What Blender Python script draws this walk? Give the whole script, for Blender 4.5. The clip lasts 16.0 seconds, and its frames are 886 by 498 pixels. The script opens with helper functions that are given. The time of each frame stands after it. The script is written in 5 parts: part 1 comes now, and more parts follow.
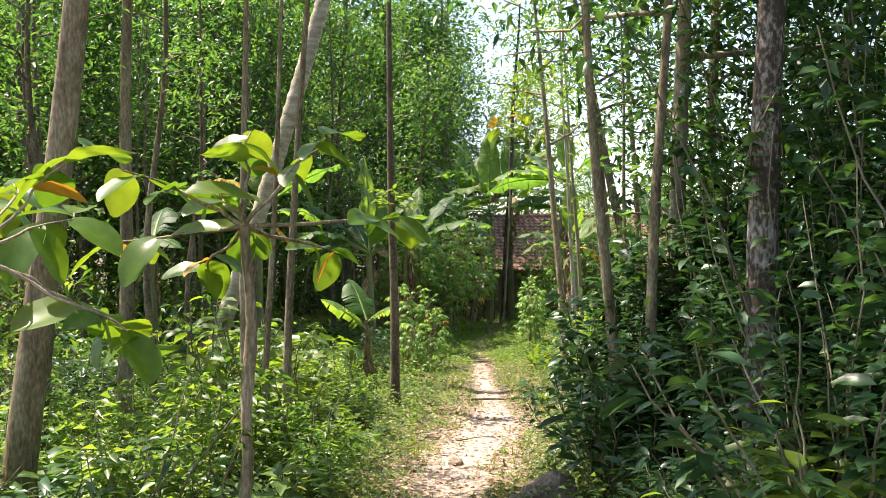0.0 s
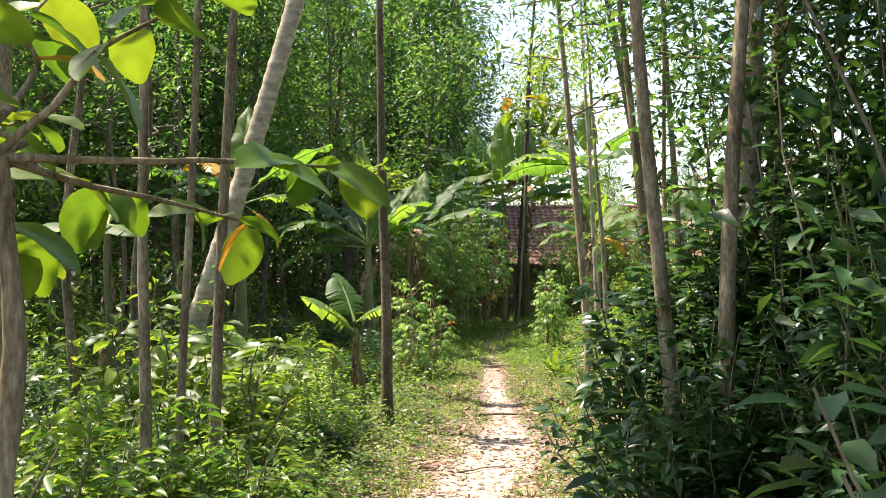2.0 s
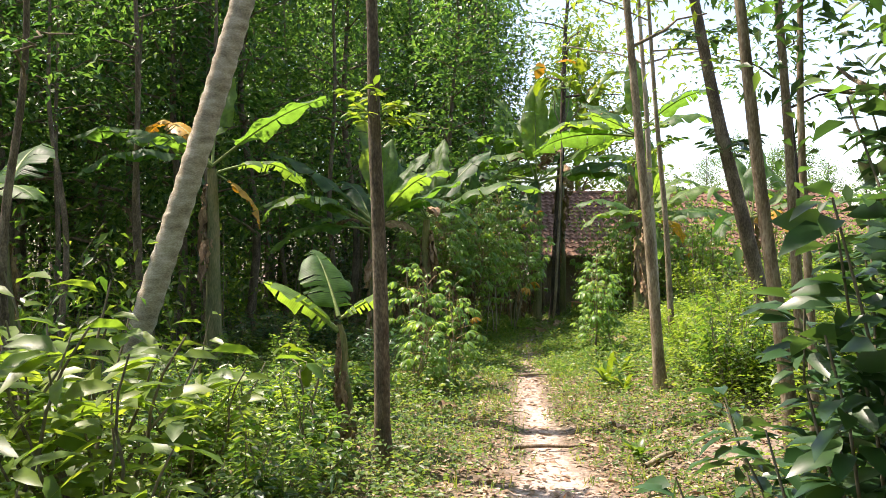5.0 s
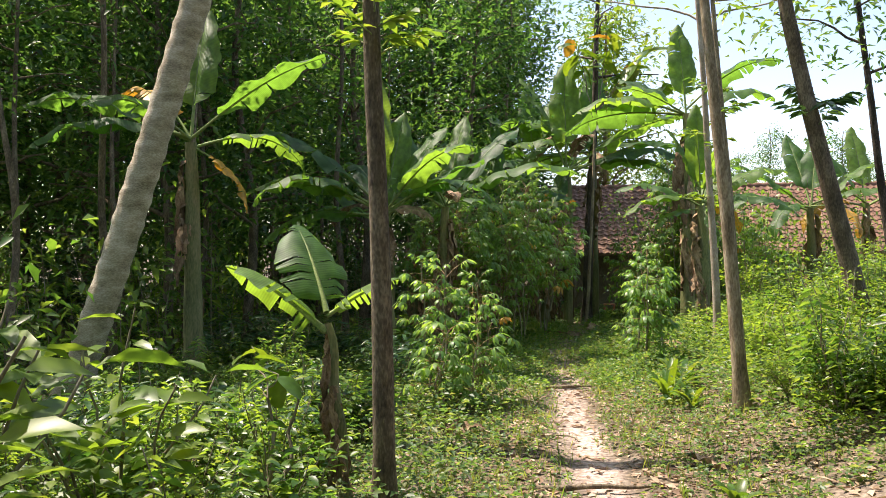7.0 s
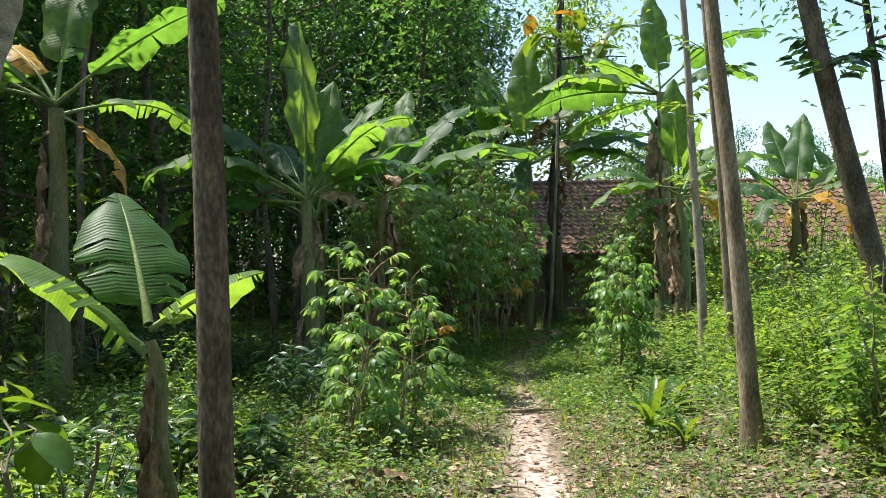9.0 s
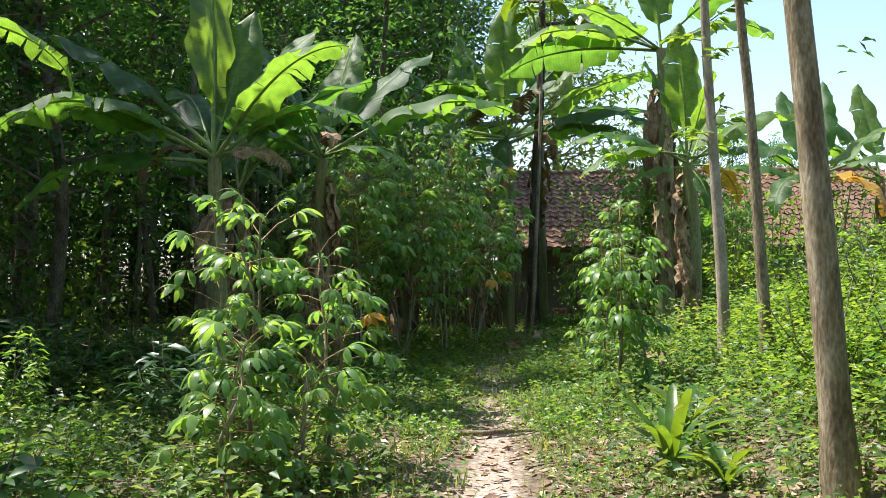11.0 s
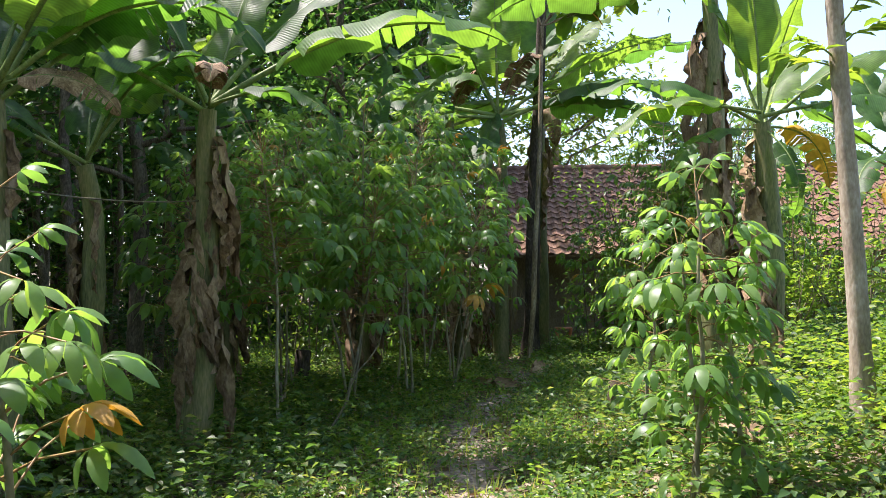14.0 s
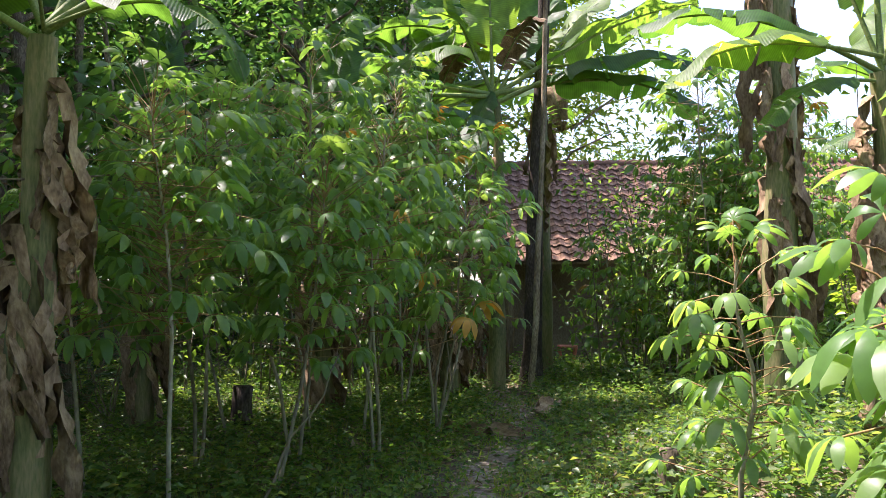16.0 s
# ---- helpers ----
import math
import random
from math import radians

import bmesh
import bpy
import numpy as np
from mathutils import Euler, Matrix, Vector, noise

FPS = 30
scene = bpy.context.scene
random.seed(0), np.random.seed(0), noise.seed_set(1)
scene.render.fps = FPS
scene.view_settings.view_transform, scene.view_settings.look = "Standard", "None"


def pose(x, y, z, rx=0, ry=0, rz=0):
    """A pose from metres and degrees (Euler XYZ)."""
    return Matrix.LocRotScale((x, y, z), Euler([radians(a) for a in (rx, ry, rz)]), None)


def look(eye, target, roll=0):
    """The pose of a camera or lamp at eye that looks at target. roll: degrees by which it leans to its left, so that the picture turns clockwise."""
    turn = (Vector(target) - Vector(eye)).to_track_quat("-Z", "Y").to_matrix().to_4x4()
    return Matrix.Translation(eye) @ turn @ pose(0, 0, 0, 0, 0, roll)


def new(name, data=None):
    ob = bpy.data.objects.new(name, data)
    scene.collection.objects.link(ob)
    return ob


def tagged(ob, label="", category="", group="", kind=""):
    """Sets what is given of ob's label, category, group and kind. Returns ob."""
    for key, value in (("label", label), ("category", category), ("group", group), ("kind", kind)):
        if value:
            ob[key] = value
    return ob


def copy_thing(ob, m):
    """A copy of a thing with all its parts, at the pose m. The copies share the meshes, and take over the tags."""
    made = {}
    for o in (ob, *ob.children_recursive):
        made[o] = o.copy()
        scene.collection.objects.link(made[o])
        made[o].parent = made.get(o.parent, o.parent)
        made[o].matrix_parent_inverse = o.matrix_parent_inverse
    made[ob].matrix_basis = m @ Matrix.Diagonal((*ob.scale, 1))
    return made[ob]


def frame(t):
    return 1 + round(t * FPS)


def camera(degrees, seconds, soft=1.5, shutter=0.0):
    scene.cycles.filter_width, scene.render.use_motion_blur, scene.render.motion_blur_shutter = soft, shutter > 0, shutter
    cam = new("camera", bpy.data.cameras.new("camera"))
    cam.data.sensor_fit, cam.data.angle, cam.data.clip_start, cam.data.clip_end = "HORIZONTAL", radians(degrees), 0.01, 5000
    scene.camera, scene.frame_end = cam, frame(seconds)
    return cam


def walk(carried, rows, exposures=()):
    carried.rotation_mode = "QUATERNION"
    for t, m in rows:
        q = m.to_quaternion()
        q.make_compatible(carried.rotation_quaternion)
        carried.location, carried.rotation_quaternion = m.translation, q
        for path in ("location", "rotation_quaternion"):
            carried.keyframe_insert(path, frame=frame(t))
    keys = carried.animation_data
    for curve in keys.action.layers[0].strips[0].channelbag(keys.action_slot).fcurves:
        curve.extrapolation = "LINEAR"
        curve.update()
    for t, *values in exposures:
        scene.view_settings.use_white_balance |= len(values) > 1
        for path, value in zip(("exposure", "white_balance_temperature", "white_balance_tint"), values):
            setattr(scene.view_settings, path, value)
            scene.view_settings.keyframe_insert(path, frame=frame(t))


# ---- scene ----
cam = camera(54.6, 16.0, soft=0.5)
METRES, EYE, TILT, LEAN, TURN = 20.0, 2.72, 0.0, 0.0, 0.0
ROWS = [
    (0.0, 0.0, 0.0, 0.0, -0.0, -0.0, -0.0),
    (0.5, 0.0059, 0.0312, -0.0003, 0.28, -0.19, -0.0),
    (1.0, 0.0077, 0.062, -0.0026, 0.53, -0.16, 0.05),
    (1.5, 0.0099, 0.0885, -0.0046, 0.77, -0.21, 0.09),
    (2.0, 0.0104, 0.1201, -0.0065, 1.06, -0.24, 0.13),
    (2.5, 0.0103, 0.1518, -0.0103, 1.37, -0.24, 0.19),
    (3.0, 0.0114, 0.1873, -0.0125, 1.63, -0.18, 0.15),
    (3.5, 0.0124, 0.2213, -0.0154, 1.93, -0.29, 0.21),
    (4.0, 0.0137, 0.2507, -0.0179, 2.21, -0.33, 0.21),
    (6.5, 0.003, 0.3952, -0.0387, 3.85, 0.19, 0.49),
    (7.0, 0.0025, 0.4257, -0.0401, 4.1, 0.25, 0.5),
    (7.5, 0.0053, 0.4537, -0.0406, 4.14, 0.34, 0.54),
    (8.0, 0.0069, 0.4841, -0.0422, 3.56, 0.4, 0.57),
    (8.5, 0.0125, 0.5135, -0.0426, 2.65, 0.49, 0.6),
    (9.0, 0.014, 0.5432, -0.0468, 1.68, 0.52, 0.6),
    (9.5, 0.0174, 0.5736, -0.052, 1.14, 0.6, 0.59),
    (10.0, 0.0231, 0.6061, -0.0581, 0.84, 0.73, 0.57),
    (12.5, 0.0401, 0.7748, -0.0667, 0.87, 1.49, 0.67),
    (13.0, 0.0437, 0.8046, -0.0648, 0.87, 1.59, 0.66),
    (13.5, 0.0451, 0.8353, -0.0651, 0.89, 1.72, 0.62),
    (14.0, 0.0465, 0.8649, -0.0661, 0.6, 1.81, 0.63),
    (14.5, 0.0478, 0.896, -0.0646, 0.24, 1.94, 0.63),
    (15.0, 0.0481, 0.9262, -0.0628, 0.06, 2.01, 0.6),
    (15.5, 0.0512, 0.9599, -0.0617, -0.02, 2.08, 0.61),
    (16.0, 0.0504, 0.9908, -0.0617, -0.02, 2.15, 0.61),
]
walk(cam, [(t, pose(0, 0, EYE, TILT, LEAN, TURN) @ pose(METRES * x, METRES * y, METRES * z, 90 + pitch, roll, yaw)) for t, x, y, z, yaw, pitch, roll in ROWS], [(0, 1.36, 6900, 18), (3.5, 1.38, 6950, 23), (6.5, 1.1, 6900, 22), (7.5, 1.05, 6750, 19), (9, 0.92, 6200, 13), (10, 1.0, 6200, 13), (12.5, 1.12, 6200, 17), (14, 1.35, 6250, 23), (16, 1.62, 6300, 30)])

# ---- world and sun ----
SUN_EL, SUN_AZ = radians(64), radians(-64)      # azimuth from +y, clockwise
world = bpy.data.worlds.new("world")
scene.world = world
world.use_nodes = True
wn = world.node_tree.nodes
sky = wn.new("ShaderNodeTexSky")
sky.sky_type, sky.sun_disc = "NISHITA", False
sky.sun_elevation, sky.sun_rotation = SUN_EL, SUN_AZ
sky.air_density, sky.dust_density, sky.ozone_density = 1.0, 1.3, 1.0
world.node_tree.links.new(sky.outputs[0], wn["Background"].inputs[0])
wn["Background"].inputs[1].default_value = 0.15
sun = new("sun", bpy.data.lights.new("sun", "SUN"))
sun.data.energy, sun.data.angle, sun.data.color = 5.0, radians(0.5), (1.0, 0.94, 0.82)
to_sun = Vector((math.sin(SUN_AZ) * math.cos(SUN_EL), math.cos(SUN_AZ) * math.cos(SUN_EL), math.sin(SUN_EL)))
sun.matrix_world = look(to_sun * 60, (0, 0, 0))

# ---- ground shape ----
def smooth(a, b, v):
    s = min(1.0, max(0.0, (v - a) / (b - a)))
    return s * s * (3 - 2 * s)


def path_x(y):
    """The middle line of the footpath."""
    return 0.82 * smooth(8.5, 14.5, y) + 0.2 * smooth(16, 24, y) + 0.8 * smooth(24, 30, y) + 0.04 * math.sin(y * 0.9) * smooth(2, 8, y)


def ground_z(x, y):
    z = 1.25 * (1 - smooth(0, 13, y))
    bank = 0.28 * (x - path_x(y) - 1.0)
    bank = max(0.0, min(0.85, bank)) * smooth(9, 15, y) * (1 - smooth(26, 33, y))
    z += bank
    d = abs(x - path_x(y))
    z -= 0.05 * (1 - smooth(0.15, 0.5, d))
    if abs(x) < 60 and -20 < y < 90:
        z += 0.05 * noise.noise((x * 0.6, y * 0.6, 3.0)) + 0.02 * noise.noise((x * 2.3, y * 2.3, 7.0))
    return z


def scar(x, y):
    """Bare broken earth at the foot of the bank: 1 in its middle, 0 outside."""
    q = ((x - 2.7) / 0.8) ** 2 + ((y - 14.5) / 0.5) ** 2 + 0.5 * noise.noise((x * 2.5, y * 2.5, 4.0))
    return 1 - smooth(0.5, 1.1, q)


# ---- materials ----
def material(name):
    m = bpy.data.materials.new(name)
    m.use_nodes = True
    return m, m.node_tree.nodes, m.node_tree.links


def ramp(n, stops):
    r = n.new("ShaderNodeValToRGB")
    while len(r.color_ramp.elements) < len(stops):
        r.color_ramp.elements.new(0.5)
    for e, (p, c) in zip(r.color_ramp.elements, stops):
        e.position, e.color = p, (*c, 1)
    return r


def leaf_material(name, colours, glow, rough=0.42, through_light=0.45, by_object=False, veins=0.0):
    """Leaf: glossy upper side, light shining through; colour varies leaf by leaf and in blotches."""
    m, n, l = material(name)
    b, out = n["Principled BSDF"], n["Material Output"]
    src = n.new("ShaderNodeObjectInfo").outputs["Random"] if by_object else n.new("ShaderNodeNewGeometry").outputs["Random Per Island"]
    r = ramp(n, [(i / (len(colours) - 1), c) for i, c in enumerate(colours)])
    l.new(src, r.inputs[0])
    tc = n.new("ShaderNodeTexCoord")
    nz = n.new("ShaderNodeTexNoise")
    nz.inputs["Scale"].default_value, nz.inputs["Detail"].default_value = 9.0, 5.0
    l.new(tc.outputs["Object"], nz.inputs["Vector"])
    mr = n.new("ShaderNodeMapRange")
    mr.inputs[1].default_value, mr.inputs[2].default_value = 0.3, 0.7
    mr.inputs[3].default_value, mr.inputs[4].default_value = 0.72, 1.25
    l.new(nz.outputs[0], mr.inputs[0])
    mul = n.new("ShaderNodeVectorMath")
    mul.operation = "MULTIPLY"
    l.new(r.outputs[0], mul.inputs[0])
    l.new(mr.outputs[0], mul.inputs[1])
    b.inputs["Roughness"].default_value = rough
    b.inputs["Specular IOR Level"].default_value = 0.5
    if veins:
        w = n.new("ShaderNodeTexWave")
        w.bands_direction = "Y"
        w.inputs["Scale"].default_value, w.inputs["Distortion"].default_value = veins, 1.4
        w.inputs["Detail"].default_value, w.inputs["Detail Scale"].default_value = 3.0, 2.0
        l.new(tc.outputs["Object"], w.inputs["Vector"])
        bp = n.new("ShaderNodeBump")
        bp.inputs["Strength"].default_value, bp.inputs["Distance"].default_value = 0.28, 0.006
        l.new(w.outputs[1], bp.inputs["Height"])
        l.new(bp.outputs[0], b.inputs["Normal"])
        wr = n.new("ShaderNodeMapRange")
        wr.inputs[3].default_value, wr.inputs[4].default_value = 0.9, 1.08
        l.new(w.outputs[1], wr.inputs[0])
        rib = n.new("ShaderNodeVectorMath")
        rib.operation = "MULTIPLY"
        l.new(mul.outputs[0], rib.inputs[0])
        l.new(wr.outputs[0], rib.inputs[1])
        mul = rib
    l.new(mul.outputs[0], b.inputs["Base Color"])
    tr = n.new("ShaderNodeBsdfTranslucent")
    g = n.new("ShaderNodeVectorMath")
    g.operation = "MULTIPLY"
    g.inputs[1].default_value = glow
    l.new(mul.outputs[0], g.inputs[0])
    l.new(g.outputs[0], tr.inputs[0])
    mx = n.new("ShaderNodeMixShader")
    mx.inputs[0].default_value = through_light
    l.new(b.outputs[0], mx.inputs[1])
    l.new(tr.outputs[0], mx.inputs[2])
    l.new(mx.outputs[0], out.inputs[0])
    return m


def rough_material(name, dark, mid, light, scale=6.0, stretch=(1, 1, 1), bump=0.4, rough=0.9, fine=40.0):
    """Bark, soil, plaster, dry leaf: blotches, grain and relief."""
    m, n, l = material(name)
    b = n["Principled BSDF"]
    tc, mp = n.new("ShaderNodeTexCoord"), n.new("ShaderNodeMapping")
    mp.inputs["Scale"].default_value = stretch
    l.new(tc.outputs["Object"], mp.inputs[0])
    a, f = n.new("ShaderNodeTexNoise"), n.new("ShaderNodeTexNoise")
    a.inputs["Scale"].default_value, a.inputs["Detail"].default_value = scale, 6.0
    f.inputs["Scale"].default_value, f.inputs["Detail"].default_value = fine, 4.0
    l.new(mp.outputs[0], a.inputs["Vector"])
    l.new(mp.outputs[0], f.inputs["Vector"])
    ad = n.new("ShaderNodeMath")
    ad.operation, ad.inputs[1].default_value = "MULTIPLY_ADD", 0.45
    l.new(f.outputs[0], ad.inputs[0])
    mu = n.new("ShaderNodeMath")
    mu.operation, mu.inputs[1].default_value = "MULTIPLY", 0.6
    l.new(a.outputs[0], mu.inputs[0])
    l.new(mu.outputs[0], ad.inputs[2])
    r = ramp(n, [(0.36, dark), (0.52, mid), (0.68, light)])
    l.new(ad.outputs[0], r.inputs[0])
    oi, hsv = n.new("ShaderNodeObjectInfo"), n.new("ShaderNodeHueSaturation")
    vr = n.new("ShaderNodeMapRange")
    vr.inputs[3].default_value, vr.inputs[4].default_value = 0.8, 1.2
    l.new(oi.outputs["Random"], vr.inputs[0])
    l.new(vr.outputs[0], hsv.inputs["Value"])
    l.new(r.outputs[0], hsv.inputs["Color"])
    l.new(hsv.outputs[0], b.inputs["Base Color"])
    b.inputs["Roughness"].default_value = rough
    b.inputs["Specular IOR Level"].default_value = 0.25
    bp = n.new("ShaderNodeBump")
    bp.inputs["Strength"].default_value, bp.inputs["Distance"].default_value = bump, 0.02
    l.new(ad.outputs[0], bp.inputs["Height"])
    l.new(bp.outputs[0], b.inputs["Normal"])
    return m


GLOW = (3.0, 2.7, 1.3)
M_FOREST = leaf_material("forest_leaf", [(0.02, 0.058, 0.018), (0.04, 0.1, 0.026), (0.066, 0.135, 0.032), (0.1, 0.165, 0.04)], (2.5, 2.6, 1.3))
# yellow-green leaf, made paler so that its colour carries sunlight
M_SUNLEAF = leaf_material("sunlit_leaf", [(0.07, 0.14, 0.02), (0.11, 0.19, 0.025), (0.16, 0.22, 0.035)], GLOW)
M_SHRUB = leaf_material("shrub_leaf", [(0.03, 0.085, 0.018), (0.055, 0.13, 0.022), (0.10, 0.18, 0.03), (0.13, 0.19, 0.04)], GLOW, 0.38)
# darkened and less translucent, to put the trees' shade into the leaf colour
M_SHADELEAF = leaf_material("shaded_leaf", [(0.02, 0.06, 0.02), (0.03, 0.085, 0.028), (0.05, 0.11, 0.03)], GLOW, 0.36, 0.25)
M_HERB = leaf_material("herb_leaf", [(0.04, 0.095, 0.028), (0.062, 0.13, 0.034), (0.095, 0.16, 0.042), (0.15, 0.175, 0.06)], GLOW, 0.45)
M_GRASS = leaf_material("grass_blade", [(0.08, 0.15, 0.03), (0.14, 0.2, 0.04), (0.22, 0.22, 0.08)], GLOW, 0.5)
M_BANANA = leaf_material("banana_leaf", [(0.035, 0.10, 0.03), (0.058, 0.135, 0.034), (0.095, 0.175, 0.04)], (3.8, 3.2, 1.0), 0.5, 0.54, True, 15.0)
M_CASSAVA = leaf_material("cassava_leaf", [(0.08, 0.175, 0.055), (0.115, 0.22, 0.068), (0.165, 0.27, 0.085)], (3.0, 2.7, 1.0), 0.4, 0.5, True)
M_BROAD = leaf_material("broad_leaf", [(0.045, 0.12, 0.02), (0.075, 0.16, 0.022), (0.11, 0.18, 0.03)], (2.8, 2.2, 0.6), 0.36, 0.45, True)
M_YELLOWLEAF = leaf_material("yellowed_leaf", [(0.45, 0.24, 0.03), (0.5, 0.32, 0.05)], (1.5, 1.2, 0.6), 0.5, 0.35, True)
M_DRY = rough_material("dry_leaf", (0.10, 0.062, 0.034), (0.235, 0.155, 0.092), (0.42, 0.30, 0.19), 7, (1, 1, 0.4), 0.6, 0.85)
M_LITTER = leaf_material("litter_leaf", [(0.16, 0.095, 0.055), (0.28, 0.18, 0.11), (0.40, 0.29, 0.19), (0.50, 0.40, 0.28)], (1, 0.9, 0.7), 0.7, 0.15)
M_BARK = rough_material("grey_brown_bark", (0.10, 0.076, 0.046), (0.23, 0.18, 0.112), (0.42, 0.355, 0.245), 5, (1.6, 1.6, 0.5), 0.7)
M_BROWNBARK = rough_material("brown_bark", (0.065, 0.05, 0.034), (0.15, 0.117, 0.078), (0.31, 0.25, 0.17), 5, (1.6, 1.6, 0.6), 0.9)
M_CANE = rough_material("pale_cane", (0.15, 0.13, 0.09), (0.26, 0.235, 0.165), (0.38, 0.35, 0.27), 8, (1, 1, 0.5), 0.4)
M_PALEBARK = rough_material("pale_bark", (0.2, 0.16, 0.12), (0.34, 0.28, 0.21), (0.5, 0.44, 0.36), 4, (1.5, 1.5, 0.6), 0.5)
M_DARKBARK = rough_material("dark_bark", (0.025, 0.02, 0.016), (0.06, 0.045, 0.035), (0.16, 0.13, 0.11), 5, (1.6, 1.6, 0.5), 0.8)
M_LICHEN = rough_material("bark_with_lichen", (0.035, 0.028, 0.022), (0.075, 0.055, 0.042), (0.42, 0.40, 0.36), 3.2, (1, 1, 0.5), 0.8)
M_PALM = rough_material("palm_bark", (0.16, 0.135, 0.09), (0.33, 0.285, 0.20), (0.52, 0.47, 0.37), 4, (1, 1, 2.5), 0.7)
M_BSTEM = rough_material("banana_stem", (0.06, 0.07, 0.03), (0.16, 0.17, 0.07), (0.30, 0.24, 0.13), 3, (2, 2, 0.35), 0.4, 0.55)
M_GREENSTEM = rough_material("green_stem", (0.10, 0.16, 0.04), (0.18, 0.24, 0.07), (0.26, 0.30, 0.11), 5, (2, 2, 0.4), 0.2, 0.5)
M_STEM = rough_material("woody_stem", (0.10, 0.085, 0.055), (0.2, 0.17, 0.11), (0.3, 0.27, 0.2), 8, (1, 1, 0.5), 0.4)
M_STONE = rough_material("field_stone", (0.12, 0.09, 0.07), (0.24, 0.19, 0.15), (0.38, 0.33, 0.27), 5, (1, 1, 1), 0.8)
# clay colour, lowered to carry the shade that lies on the roof
M_TILE = rough_material("clay_roof_tile", (0.07, 0.045, 0.03), (0.185, 0.10, 0.062), (0.30, 0.19, 0.13), 3, (1, 1, 1), 0.4, 0.85)
M_PLASTER = rough_material("stained_plaster", (0.13, 0.095, 0.07), (0.24, 0.18, 0.135), (0.34, 0.28, 0.22), 1.2, (1, 1, 0.6), 0.3, 0.9)
M_WOOD = rough_material("weathered_wood", (0.10, 0.07, 0.05), (0.2, 0.15, 0.11), (0.32, 0.26, 0.2), 4, (3, 3, 0.3), 0.4)
M_RED = rough_material("faded_red_plastic", (0.5, 0.12, 0.08), (0.6, 0.2, 0.14), (0.7, 0.32, 0.25), 4, (1, 1, 1), 0.1, 0.5)


def soil_material():
    m, n, l = material("soil")
    b = n["Principled BSDF"]
    tc, at = n.new("ShaderNodeTexCoord"), n.new("ShaderNodeAttribute")
    at.attribute_name = "trodden"
    a, f = n.new("ShaderNodeTexNoise"), n.new("ShaderNodeTexNoise")
    a.inputs["Scale"].default_value, a.inputs["Detail"].default_value = 1.6, 8.0
    f.inputs["Scale"].default_value, f.inputs["Detail"].default_value = 22.0, 6.0
    l.new(tc.outputs["Object"], a.inputs["Vector"])
    l.new(tc.outputs["Object"], f.inputs["Vector"])
    wild = ramp(n, [(0.3, (0.05, 0.038, 0.024)), (0.5, (0.11, 0.085, 0.052)), (0.7, (0.22, 0.16, 0.10))])
    trod = ramp(n, [(0.3, (0.24, 0.165, 0.13)), (0.5, (0.41, 0.32, 0.265)), (0.7, (0.58, 0.49, 0.425))])
    l.new(f.outputs[0], wild.inputs[0])
    l.new(f.outputs[0], trod.inputs[0])
    ad = n.new("ShaderNodeMath")
    ad.operation, ad.inputs[1].default_value = "MULTIPLY_ADD", 0.9
    sb = n.new("ShaderNodeMath")
    sb.operation, sb.inputs[1].default_value = "SUBTRACT", 0.5
    l.new(a.outputs[0], sb.inputs[0])
    l.new(sb.outputs[0], ad.inputs[0])
    l.new(at.outputs["Fac"], ad.inputs[2])
    ad.use_clamp = True
    mx = n.new("ShaderNodeMix")
    mx.data_type = "RGBA"
    l.new(ad.outputs[0], mx.inputs["Factor"])
    l.new(wild.outputs[0], mx.inputs["A"])
    l.new(trod.outputs[0], mx.inputs["B"])
    l.new(mx.outputs["Result"], b.inputs["Base Color"])
    b.inputs["Roughness"].default_value = 0.95
    bp = n.new("ShaderNodeBump")
    bp.inputs["Strength"].default_value, bp.inputs["Distance"].default_value = 0.7, 0.03
    l.new(f.outputs[0], bp.inputs["Height"])
    l.new(bp.outputs[0], b.inputs["Normal"])
    return m


# ---- mesh helpers ----
RNG = np.random.default_rng(11)


def fill(mesh, verts, faces, sides):
    """Fast mesh from arrays: all faces have the same number of sides."""
    verts, faces = np.asarray(verts, np.float32), np.asarray(faces, np.int32)
    mesh.vertices.add(len(verts))
    mesh.vertices.foreach_set("co", verts.ravel())
    mesh.loops.add(faces.size)
    mesh.loops.foreach_set("vertex_index", faces.ravel())
    mesh.polygons.add(len(faces))
    mesh.polygons.foreach_set("loop_start", np.arange(0, faces.size, sides, dtype=np.int32))
    mesh.update(calc_edges=True)
    return mesh


def unit(v):
    return v / np.maximum(np.linalg.norm(v, axis=-1, keepdims=True), 1e-6)


